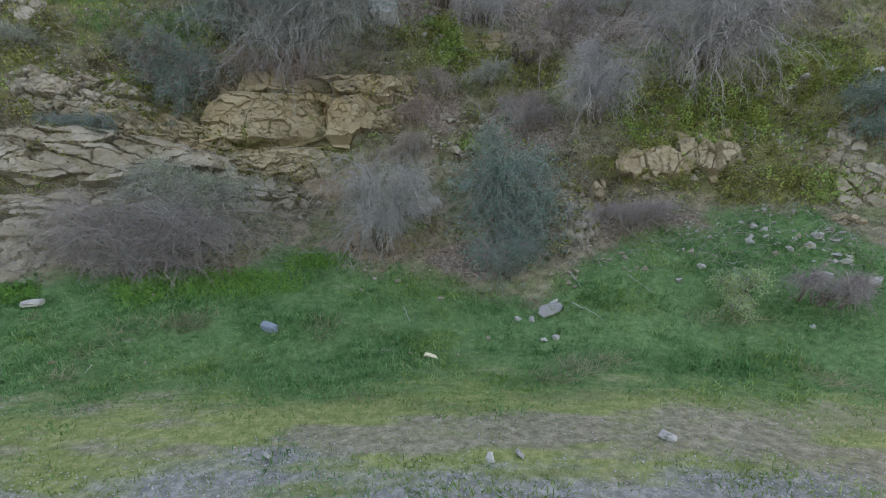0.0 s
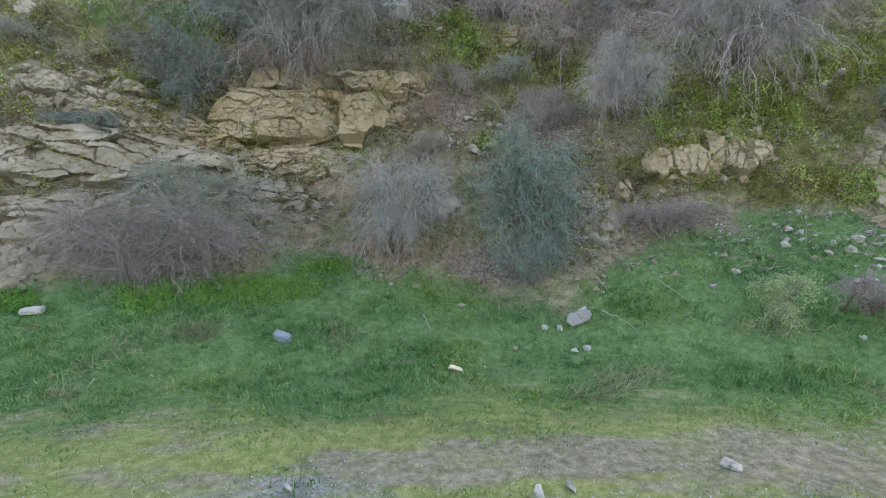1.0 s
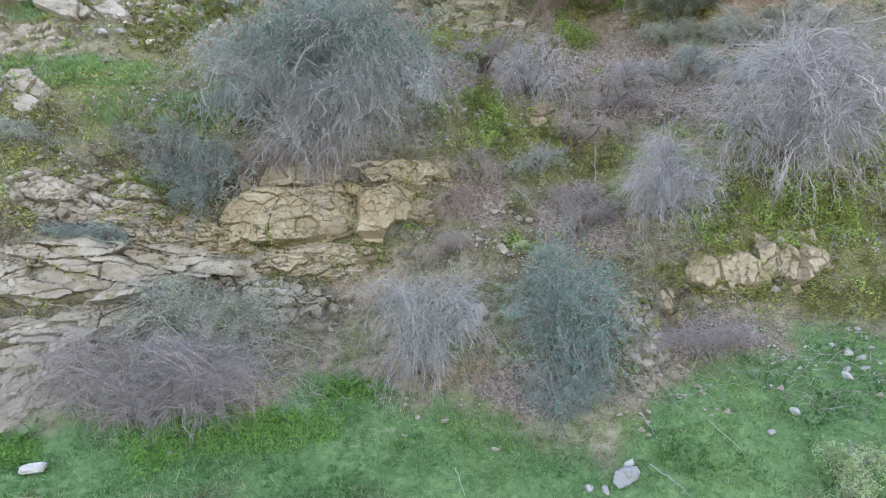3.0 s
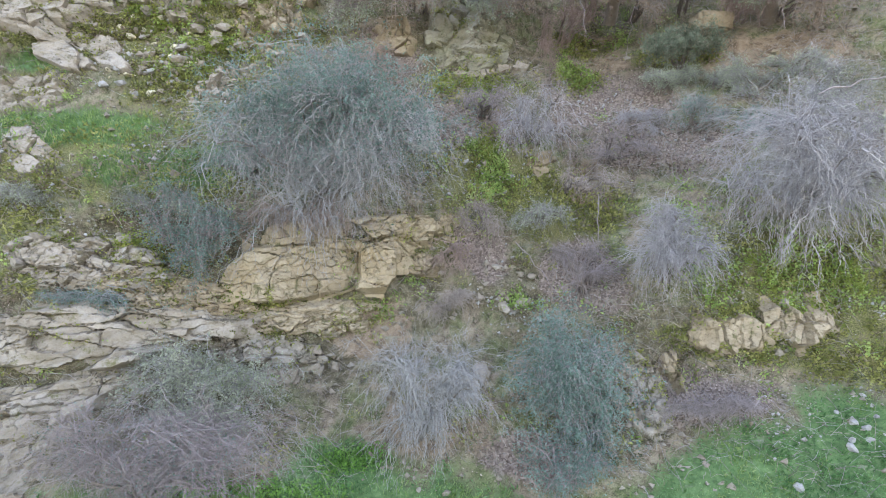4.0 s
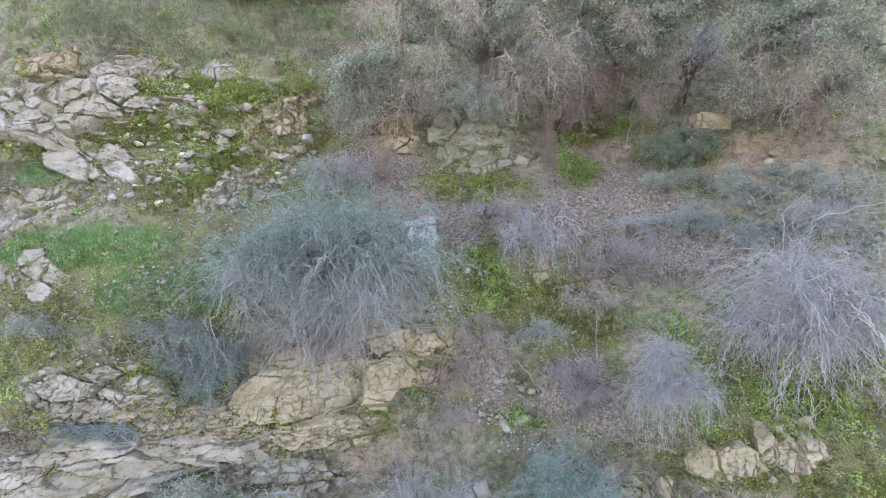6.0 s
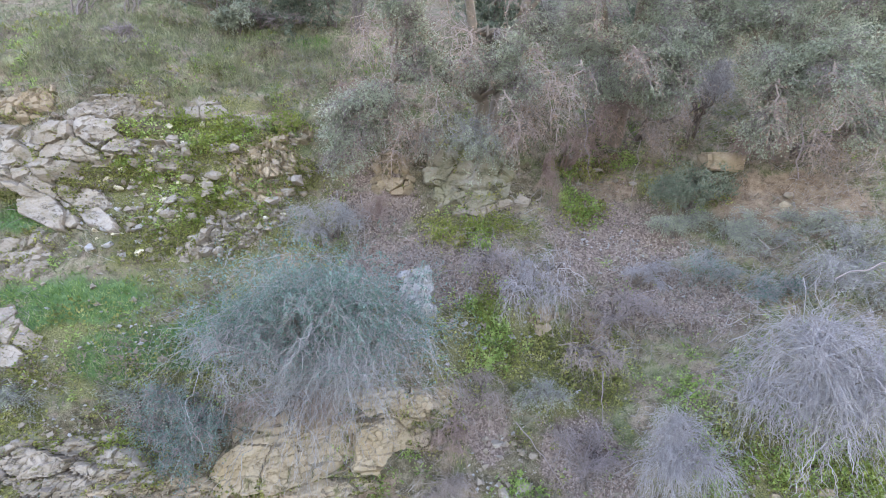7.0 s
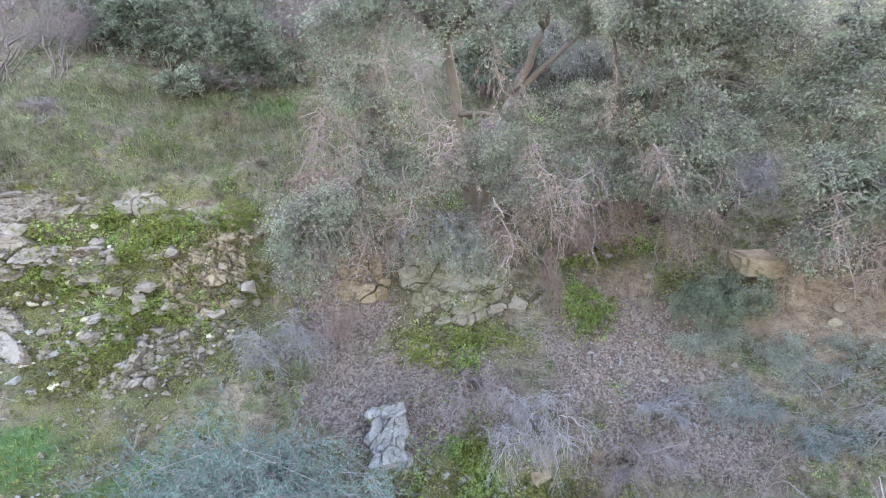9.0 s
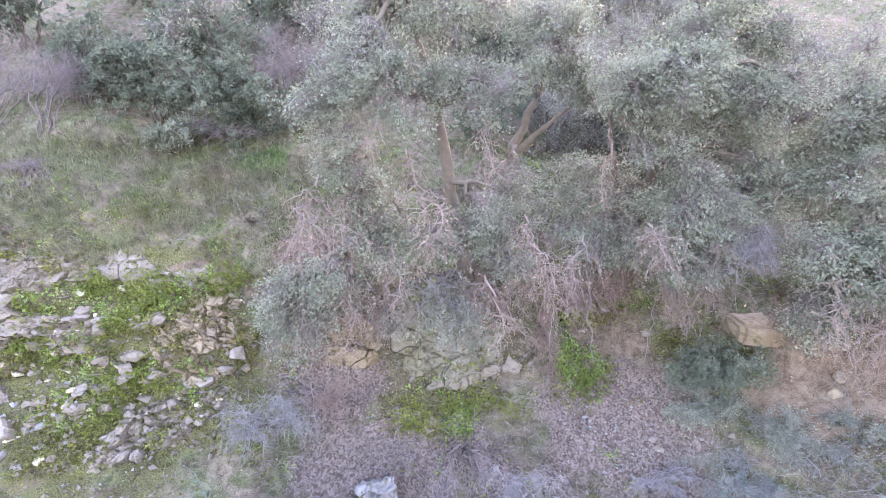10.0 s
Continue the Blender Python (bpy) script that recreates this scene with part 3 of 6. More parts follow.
    if hollow:
        fine = fine[np.linalg.norm((fine - np.array(hollow[:3])) / hollow[3], axis=-1).min(1) > 1]
        twigs = len(fine)
    part("twig", tubes("twig", fine, np.linspace(0.0027, 0.0012, rings) * thick * rng.uniform(0.7, 1.25, (twigs, 1))), bark, top, kind="stuff")
    if limbs:
        # crooked forked limbs that arch out of the crown and hang down over its front
        pick = rng.integers(0, stems, limbs)
        at, rad = trunk_lines[pick, rng.integers(4, 8, limbs)], np.full(limbs, limb_r) * rng.uniform(0.6, 1.25, limbs)
        way = in_dome(limbs, rng, 0.9) * [1, 0.7, 0.3] + [0, -0.6, -0.15] + (at - centre) / size * 0.5
        runs, widths = [], []
        for level in range(4):
            reach = size * (0.36, 0.36, 0.32, 0.26)[level] * rng.uniform(0.5, 1.2, (len(at), 1))
            way[:, 2] = np.minimum(way[:, 2], 0.15)
            way = way / np.linalg.norm(way, axis=-1, keepdims=True)
            end = at + way * reach
            runs.append(bend(at, end, 6, 0.07, 0.07, rng))
            widths.append(rad[:, None] * np.linspace(1, 0.7, 6))
            at, rad = np.repeat(end, 2, axis=0), np.repeat(rad * 0.68, 2)
            way = np.repeat(way, 2, axis=0) + rng.normal(size=(len(at), 3)) * [0.45, 0.3, 0.35] - [0, 0, 0.25 + 0.75 * hang * (level < 2)]
        part("limb", tubes("limb", np.concatenate(runs), np.concatenate(widths), 4), pale or bark, top, kind="stuff")
    if leaf_n:
        pick = fine[rng.integers(0, twigs, leaf_n), rng.integers(1, rings, leaf_n)] + rng.normal(size=(leaf_n, 3)) * 0.03
        if crown_only:
            pick = pick[(pick[:, 2] - centre[2]) / radii[2] + (pick[:, 1] - centre[1]) / radii[1] * 0.5 + rng.normal(size=leaf_n) * 0.3 > 0.0]
            leaf_n = len(pick)
        part("leaf", leaves("leaf", pick, rng.normal(size=(leaf_n, 3)) + [0, -0.3, 0.2], leaf_size * rng.uniform(0.6, 1.3, leaf_n), 0.5, rng, face=(pick - centre) / radii + [0, -0.3, 0.5]), leaf, top, kind="stuff")
    return top


def foot_at(x, h):
    p = slope(np.array([x]), np.array([h]))[0]
    return p[0], p[1] + 0.05, p[2] - 0.03


shrub(foot_at(-5.2, 0.8), (-5.1, 8.5, 1.3), (2.25, 0.75, 0.95), "low mauve thicket of bare twigs at the foot of the rock", BARK_MAUVE, 1, 4600, 16, lobes=12, thick=0.9, leaf=LEAF_TEAL, leaf_n=4500, leaf_size=0.03)
shrub(foot_at(-4.5, 1.4), (-4.6, 9.3, 1.95), (1.7, 0.6, 0.9), "thin grey-green shrub with small leaves below the cliff", BARK_GREY, 2, 1900, 9, leaf=LEAF_OAK, leaf_n=15000, leaf_size=0.04, name="leafy_shrub")
shrub(foot_at(-1.25, 1.1), (-1.05, 9.35, 2.15), (1.2, 0.85, 1.1), "grey bare shrub with long drooping twigs", BARK_GREY, 3, 2400, 9, hang=0.7, limbs=20)
shrub(foot_at(1.25, 1.3), (1.25, 9.4, 2.1), (1.2, 0.8, 1.5), "blue-green leafy shrub against the rock", BARK_GREY, 4, 2200, 10, hang=0.7, lobes=12, leaf=LEAF_TEAL, leaf_n=18000, leaf_size=0.047, name="leafy_shrub")
shrub(foot_at(1.05, 0.75), (1.05, 8.75, 1.05), (0.9, 0.5, 0.5), "sparse low shrub with thin stems over the meadow's edge", BARK_MAUVE, 5, 900, 7, leaf=LEAF_TEAL, leaf_n=4000, leaf_size=0.04)
shrub(foot_at(-3.0, 4.7), (-2.85, 10.3, 6.1), (2.25, 1.35, 1.6), "large grey broom-like shrub hanging over the cliff edge", BARK_GREY, 6, 5200, 14, hang=0.55, leaf=LEAF_TEAL, leaf_n=70000, leaf_size=0.047, hollow=(-2.85, 9.4, 6.35, 0.42), crown_only=True, thick=1.0, limbs=34)
shrub(foot_at(5.6, 4.8), (5.25, 10.0, 5.75), (2.1, 1.15, 1.4), "large bleached shrub with pale bare branches", BARK_LILAC, 7, 4200, 20, droop=0.2, hang=0.6, thick=1.0, pale=BARK_WHITE, limbs=36, limb_r=0.012)
shrub(foot_at(3.2, 3.6), (2.95, 10.0, 4.35), (1.05, 0.75, 0.9), "silver-grey bare shrub with a fringe of twigs", BARK_LILAC, 8, 2400, 9, hang=0.6, pale=BARK_WHITE, limbs=12)
shrub(foot_at(-5.4, 4.1), (-5.3, 10.1, 4.5), (0.95, 0.6, 0.9), "dusky grey-green shrub growing out of the rock face", BARK_MAUVE, 9, 1500, 8, leaf=LEAF_TEAL, leaf_n=8000, leaf_size=0.04, name="leafy_shrub")
shrub(foot_at(0.95, 6.3), (0.9, 12.1, 6.8), (0.9, 0.7, 0.8), "pale bare shrub above the mossy bank", BARK_LILAC, 10, 900, 9, hang=0.9, pale=BARK_WHITE, limbs=24, limb_r=0.0095)
shrub(foot_at(2.75, 5.8), (2.7, 12.0, 6.1), (0.9, 0.5, 0.5), "thin mauve shrub among dead leaves", BARK_MAUVE, 11, 800, 7)
shrub(foot_at(8.2, 3.4), (8.0, 9.6, 3.7), (0.75, 0.6, 0.9), "dark blue-green shrub beside white stones", BARK_GREY, 12, 900, 7, leaf=LEAF_TEAL, leaf_n=5000, leaf_size=0.045, name="leafy_shrub")
shrub(foot_at(5.55, 0.55), (5.5, 7.15, 0.75), (0.68, 0.5, 0.52), "low purple-brown dry bush in the grass", BARK_MAUVE, 13, 1500, 9, hang=0.3, name="dry_bush")
shrub(foot_at(4.45, 0.5), (4.3, 7.3, 0.72), (0.5, 0.42, 0.42), "small pale green leafy bush in the meadow", BARK_GREY, 14, 260, 9, hang=0.2, leaf=LEAF_PALE, leaf_n=3600, leaf_size=0.036, name="leafy_shrub")
shrub(foot_at(3.5, 1.5), (3.5, 9.3, 1.75), (1.2, 0.4, 0.38), "low mauve bare brush under the rock wall", BARK_MAUVE, 15, 1500, 9)
shrub(foot_at(1.7, 3.3), (1.6, 10.8, 3.8), (1.0, 0.5, 0.65), "mauve bare shrub on the stony bank", BARK_MAUVE, 16, 1300, 8)
shrub(foot_at(4.55, 8.0), (4.5, 13.5, 8.4), (0.95, 0.6, 0.62), "dark evergreen shrub below the trees", BARK_TREE, 17, 900, 7, leaf=LEAF_DARK, leaf_n=12000, leaf_size=0.05, name="leafy_shrub", hang=0.15)
shrub(foot_at(-3.4, 7.5), (-3.4, 12.55, 7.8), (1.1, 0.5, 0.6), "grey bare brush above the big shrub", BARK_GREY, 18, 1200, 8)
shrub(foot_at(4.5, 6.5), (4.4, 12.6, 6.9), (0.9, 0.6, 0.6), "grey-green thin shrub on the littered slope", BARK_GREY, 19, 900, 7, leaf=LEAF_TEAL, leaf_n=1200)
shrub(foot_at(-0.05, 4.4), (-0.05, 11.6, 4.7), (0.75, 0.45, 0.55), "brown bare brush beside the cliff block", BARK_TAN, 20, 900, 7, hang=0.7)
shrub(foot_at(-6.8, 5.2), (-6.8, 10.75, 5.4), (0.45, 0.4, 0.4), "small mauve bush on the terrace", BARK_MAUVE, 21, 500, 5)
shrub(foot_at(6.6, 6.6), (6.5, 11.9, 6.9), (1.3, 0.7, 0.6), "tangled grey brush above the bleached shrub", BARK_GREY, 22, 1300, 8, leaf=LEAF_OAK, leaf_n=900)
shrub(foot_at(-8.0, 11.7), (-8.0, 14.2, 11.95), (0.7, 0.4, 0.35), "low mauve bare bush on the grass bank", BARK_MAUVE, 61, 800, 7, 0.1, 0.2)
shrub(foot_at(5.1, 9.7), (4.5, 13.0, 10.55), (0.5, 0.4, 0.65), "purple-grey bare bush in the shade of the trees", BARK_LILAC, 23, 1500, 8)

shrub(foot_at(-3.4, 4.75), (-3.4, 10.55, 4.75), (1.5, 0.35, 0.42), "reddish bare twigs drooping over the cliff edge", BARK_RED, 24, 1500, 10, hang=1.0, thick=0.8)
shrub(foot_at(-0.7, 3.0), (-0.7, 10.7, 3.2), (0.9, 0.35, 0.4), "brown bare brush on the bank below the ledge", BARK_TAN, 42, 900, 8, hang=0.6)
shrub(foot_at(-6.6, 3.3), (-6.5, 9.55, 3.42), (1.3, 0.25, 0.24), "thin grey brush along the foot of the rock knobs", BARK_DUSK, 43, 900, 9, leaf=LEAF_TEAL, leaf_n=2500, leaf_size=0.035)
shrub(foot_at(1.9, 5.2), (1.9, 11.2, 5.3), (0.8, 0.4, 0.5), "sparse brown stems on the mossy bank", BARK_TAN, 44, 420, 7, hang=0.6)
shrub(foot_at(0.0, 6.9), (0.0, 12.1, 7.0), (1.0, 0.3, 0.4), "sparse mauve stems among dead leaves", BARK_MAUVE, 45, 380, 8, hang=0.6)
shrub(foot_at(-4.5, 5.5), (-4.5, 10.75, 5.75), (0.85, 0.5, 0.55), "wispy grey-green shrub beside the terrace", BARK_DUSK, 46, 700, 7, leaf=LEAF_TEAL, leaf_n=5000, leaf_size=0.035, name="leafy_shrub")
shrub(foot_at(-6.1, 4.75), (-6.1, 10.3, 4.95), (1.0, 0.35, 0.3), "low wispy grey-green brush on the bank", BARK_DUSK, 47, 600, 7, leaf=LEAF_OAK, leaf_n=3500, leaf_size=0.035, name="leafy_shrub")
shrub(foot_at(-8.0, 4.95), (-8.0, 10.1, 5.15), (1.1, 0.35, 0.32), "low wispy grey brush under the terrace", BARK_GREY, 48, 600, 7, leaf=LEAF_OAK, leaf_n=3000, leaf_size=0.035)
shrub(foot_at(1.0, 4.6), (1.0, 11.2, 4.75), (0.7, 0.35, 0.4), "thin grey-green stems on the mossy bank", BARK_GREY, 49, 500, 7, hang=0.6, leaf=LEAF_OAK, leaf_n=1500, leaf_size=0.035)
shrub(foot_at(1.55, 8.9), (1.5, 14.2, 8.7), (0.45, 0.3, 0.85), "brown dead vines trailing down from the trees", BARK_RED, 25, 700, 7, hang=0.9)
shrub(foot_at(7.2, 7.2), (7.1, 12.3, 7.5), (1.1, 0.6, 0.6), "tangled grey brush on the earth bank", BARK_GREY, 26, 900, 8, leaf=LEAF_OAK, leaf_n=1500)
shrub(foot_at(5.6, 7.1), (5.5, 12.6, 7.35), (0.8, 0.5, 0.5), "grey-green brush below the earth bank", BARK_GREY, 27, 700, 7, leaf=LEAF_OAK, leaf_n=2500)
shrub(foot_at(-0.6, 4.2), (-0.75, 11.05, 3.9), (0.6, 0.3, 0.5), "reddish brush hanging beside the cliff block", BARK_RED, 28, 500, 6, hang=0.9)
shrub(foot_at(2.2, 8.9), (2.3, 14.6, 9.4), (0.7, 0.5, 0.8), "brown bare undergrowth below the trees", BARK_RED, 29, 800, 7)
for k, (x, h, y, w, tall, bark) in enumerate(((0.3, 9.6, 13.5, 0.7, 0.5, BARK_RED), (1.0, 9.9, 13.6, 0.6, 0.7, BARK_TAN), (2.9, 10.0, 13.8, 0.8, 0.6, BARK_RED), (4.0, 9.7, 13.7, 0.7, 0.6, BARK_TAN),
                                          (7.0, 9.3, 12.9, 0.8, 0.55, BARK_TAN), (-1.5, 9.5, 13.0, 0.6, 0.5, BARK_TAN), (-2.9, 10.4, 13.3, 0.45, 0.6, BARK_RED))):
    shrub(foot_at(x, h), (x, y, h), (w, 0.3, tall), "tangle of brown dead vines hanging below the trees", bark, 80 + k, 480, 7, 0.15, 1.0, LEAF_RUST, 500, 0.05, 1.1, limbs=10, limb_r=0.007, lobes=4, name="dead_vines")
for k, (x, h, w, tall, bark, mat, count, label) in enumerate((
        (3.3, 6.5, 0.8, 0.4, BARK_LILAC, None, 0, "low silvery bare brush among dead leaves"),
        (4.2, 7.5, 0.85, 0.42, BARK_DUSK, LEAF_OAK, 4500, "thin grey-green brush on the littered slope"),
        (5.2, 7.5, 0.7, 0.4, BARK_GREY, LEAF_OAK, 2500, "thin dusky brush below the squared boulder"),
        (6.4, 7.7, 0.8, 0.38, BARK_GREY, LEAF_OAK, 2500, "sparse grey brush on the earth bank"),
        (7.7, 6.3, 0.9, 0.45, BARK_MAUVE, LEAF_OAK, 2500, "tangled mauve brush on the earth bank"),
        (5.5, 6.4, 0.7, 0.4, BARK_LILAC, LEAF_TEAL, 1500, "tangled silvery brush behind the bleached shrub"))):
    p = slope(np.array([x]), np.array([h + 0.2]))[0]
    shrub(foot_at(x, h), (p[0], p[1] - 0.25, p[2]), (w, 0.4, tall), label, bark, 140 + k, 850, 8, hang=0.4, leaf=mat, leaf_n=count, leaf_size=0.042)
shrub(foot_at(-0.2, 9.9), (-0.3, 13.0, 9.35), (1.2, 0.3, 0.6), "thin grey-green sprays hanging over the mossy knoll", BARK_DUSK, 150, 420, 8, hang=0.8, leaf=LEAF_OAK, leaf_n=3600, leaf_size=0.045, name="leafy_shrub")
shrub(foot_at(-2.3, 7.8), (-2.4, 12.9, 8.1), (0.55, 0.35, 0.6), "reddish thin brush beside the knoll", BARK_RED, 30, 600, 6)
shrub(foot_at(6.0, 9.2), (6.0, 13.5, 9.4), (0.9, 0.4, 0.45), "rusty roots and twigs under the tree", BARK_RED, 41, 600, 7, hang=1.0)


def tree(base, limbs, clumps, label, seed, leaf, per_clump=1650, leaf_size=0.054, dead=(), trunk_r=0.17, name="tree"):
    """A tree with a trunk, limbs to each crown clump, twigs, leaves and dead hanging boughs."""
    rng = np.random.default_rng(seed)
    top = thing(name, base, label, "tree", "trees above the slope")
    for k, line in enumerate(limbs):
        pts = np.array(line, float)
        t = np.linspace(0, 1, 14)
        s = np.linspace(0, 1, len(pts))
        curve = np.stack([np.interp(t, s, pts[:, a]) for a in range(3)], -1)
        curve[1:-1] = (curve[:-2] + 2 * curve[1:-1] + curve[2:]) / 4 + rng.normal(size=(12, 3)) * 0.025
        part("trunk" if k == 0 else "limb", tubes("trunk", [curve], [np.linspace(1, 0.12, 14) ** 0.8 * trunk_r * (1 if k == 0 else 0.62)], 9), BARK_TREE, top)
    joints = np.concatenate([np.array(l, float)[1:] for l in limbs])
    cs = np.array([c[:3] for c in clumps], float)
    rs = np.array([c[3] for c in clumps], float)
    cs = np.concatenate([cs] + [cs + in_dome(len(cs), rng, 0.7) * rs[:, None] * [1.0, 0.75, 0.85] for _ in range(3)])
    rs = np.concatenate([rs] + [rs * rng.uniform(0.45, 0.8, len(rs)) for _ in range(3)])
    from_ = joints[np.argmin(np.linalg.norm(cs[:, None] - joints[None], axis=-1) + rng.random((len(cs), len(joints))) * 0.6, axis=1)]
    boughs = bend(from_, cs, 9, 0.1, 0.04, rng)
    for b in boughs:
        part("bough", tubes("bough", [b], [np.linspace(0.05, 0.018, 9)], 5), BARK_TREE, top)
    nt = 70
    tw, lv, lw, lf = [], [], [], []
    for c, r, b in zip(cs, rs, boughs):
        scale = np.array([1.0, 0.9, 0.72]) * r
        tips = c + in_dome(nt, rng, 0.5) * scale * (1 + 0.25 * rng.normal(size=(nt, 1)) * 0.5)
        tips[:, 2] -= 0.15 * r
        line = bend(b[rng.integers(5, 9, nt)], tips, 6, 0.12, 0.06, rng)
        tw.append(line)
        # flat sprays of leaves towards the twigs' ends, with gaps between them
        k = 36
        m = int(per_clump * r * r / 0.36 / k) + 1
        spray = line[rng.integers(0, nt, m), rng.integers(3, 6, m)]
        hang_by = rng.normal(size=(m, k, 3)) * [0.10, 0.10, 0.055]
        at = (spray[:, None] + hang_by).reshape(-1, 3)
        lv.append(at)
        lw.append(rng.normal(size=at.shape) * 0.6 + (at - c) / r * 0.6 + [0, -0.2, -0.2])
        lf.append((at - c) / r * 0.8 + [0, -0.25, 0.7])
    tw = np.concatenate(tw)
    part("twig", tubes("twig", tw, np.linspace(0.007, 0.0022, 6) * rng.uniform(0.6, 1.3, (len(tw), 1))), BARK_MAUVE, top, kind="stuff")
    at, way, face = np.concatenate(lv), np.concatenate(lw), np.concatenate(lf)
    part("crown", leaves("crown", at, way, leaf_size * rng.uniform(0.6, 1.25, len(at)), 0.55, rng, face=face), leaf, top, kind="stuff")
    for d in dead:
        a, b, n = np.array(d[0]), np.array(d[1]), int(d[2] * 1.4)
        main = bend([a], [b], 9, 0.06, 0.05, rng)
        dry = part("dead_bough", tubes("dead_bough", main, [np.linspace(0.016, 0.006, 9)], 5), BARK_DEAD, top, "pale dead hanging bough")
        s = main[0][rng.integers(1, 9, n)]
        e = s + rng.normal(size=(n, 3)) * [0.3, 0.2, 0.12] + [0, -0.05, -0.4] * rng.uniform(0.4, 1.5, (n, 1))
        fine = bend(s, e, 6, 0.15, 0.07, rng)
        part("dead_twig", tubes("dead_twig", fine, np.linspace(0.0058, 0.0022, 6) * rng.uniform(0.5, 1.5, (n, 1))), BARK_DEAD, dry, kind="stuff")
        q = fine[rng.integers(0, n, n * 4), rng.integers(2, 6, n * 4)] + rng.normal(size=(n * 4, 3)) * 0.03
        part("dry_leaf", leaves("dry_leaf", q, rng.normal(size=q.shape) + [0, 0, -0.6], 0.05 * rng.uniform(0.6, 1.3, len(q)), 0.5, rng), LEAF_RUST, dry, kind="stuff")
    return top


tree((0.1, 14.9, 9.3), [((0.1, 14.9, 9.3), (-0.05, 14.1, 10.5), (-0.25, 13.6, 11.8), (-0.45, 13.4, 13.0), (-0.9, 12.8, 14.6)),
                        ((0.1, 14.8, 9.6), (0.45, 14.3, 11.3), (0.7, 14.0, 12.05), (0.95, 13.9, 12.35), (1.35, 13.7, 12.7), (1.9, 13.4, 13.2)),
                        ((0.6, 14.1, 11.8), (0.85, 13.9, 12.4), (1.2, 13.6, 13.2), (1.6, 13.4, 14.2)),
                        ((-0.05, 14.1, 10.5), (-0.9, 13.5, 10.9), (-1.9, 13.0, 10.7))],
     [(-1.4, 12.9, 11.3, 0.6), (-2.4, 12.8, 10.2, 0.65), (-2.8, 12.9, 9.2, 0.55), (0.8, 13.2, 11.4, 0.55), (0.6, 12.7, 10.75, 0.45),
      (-1.8, 12.5, 12.2, 0.6), (-0.8, 12.1, 13.0, 0.6), (-1.5, 12.0, 13.4, 0.6), (0.2, 12.2, 13.2, 0.6), (1.3, 12.7, 13.7, 0.65), (1.8, 13.2, 13.3, 0.4), (1.5, 13.2, 14.3, 0.55), (-0.2, 12.6, 14.2, 0.7), (-1.2, 12.8, 14.6, 0.7), (0.2, 12.8, 11.0, 0.5), (-2.6, 12.7, 9.8, 0.65), (-1.25, 12.6, 10.8, 0.5), (-0.5, 12.9, 10.7, 0.4), (-1.7, 12.2, 13.0, 0.75)],
     "leaning evergreen tree with grey-green leaves and dead hanging boughs", 31, LEAF_OAK,
     dead=(((-1.4, 12.5, 12.6), (-2.0, 12.4, 10.6), 60), ((-1.7, 12.5, 10.6), (-1.9, 12.6, 9.1), 50), ((-0.9, 12.6, 12.3), (-0.6, 12.4, 11.2), 40), ((0.9, 12.8, 11.1), (1.4, 12.8, 9.8), 45), ((-0.8, 12.2, 13.6), (-1.3, 11.9, 12.4), 45), ((0.2, 12.3, 12.9), (0.4, 12.2, 12.0), 30), ((-2.4, 12.6, 10.4), (-2.6, 12.6, 9.3), 30), ((0.3, 12.4, 10.4), (0.6, 12.3, 9.5), 25), ((0.9, 12.5, 11.3), (1.3, 12.3, 10.4), 45), ((-0.3, 12.3, 11.5), (-0.5, 12.2, 10.7), 35), ((-2.1, 12.1, 11.9), (-2.4, 12.0, 11.0), 50), ((-1.1, 12.5, 10.9), (-0.9, 12.4, 9.9), 30)))
tree((3.4, 15.6, 9.6), [((3.4, 15.6, 9.6), (3.3, 14.6, 10.8), (3.2, 13.6, 12.2), (3.3, 13.0, 13.6)), ((3.3, 14.6, 10.8), (2.7, 14.0, 11.6), (2.2, 13.0, 12.9))],
     [(3.3, 13.0, 11.2, 0.65), (3.9, 12.8, 11.4, 0.6), (2.7, 13.4, 10.8, 0.5), (2.6, 13.8, 11.7, 0.6), (2.3, 12.0, 13.1, 0.6), (3.3, 12.5, 13.3, 0.65), (4.3, 12.9, 13.1, 0.6), (3.0, 12.6, 12.4, 0.55), (3.5, 12.7, 14.2, 0.7), (3.6, 13.0, 10.5, 0.45), (3.9, 13.1, 10.6, 0.4), (3.3, 12.8, 11.3, 0.85), (2.5, 13.2, 10.9, 0.6), (1.8, 13.3, 11.5, 0.65), (3.7, 13.1, 13.0, 0.85), (4.4, 13.1, 12.3, 0.55), (4.6, 13.0, 13.2, 0.55), (4.5, 13.3, 11.5, 0.45), (4.4, 13.0, 14.0, 0.5), (2.6, 13.1, 13.2, 0.8)],
     "evergreen tree with a dense grey-green crown", 32, LEAF_OAK, dead=(((2.2, 12.9, 12.6), (2.1, 12.7, 11.4), 30), ((3.9, 12.8, 11.0), (3.8, 12.7, 10.2), 25), ((2.7, 12.4, 11.2), (2.9, 12.2, 10.7), 45), ((1.8, 12.6, 11.0), (1.6, 12.5, 10.1), 40)))
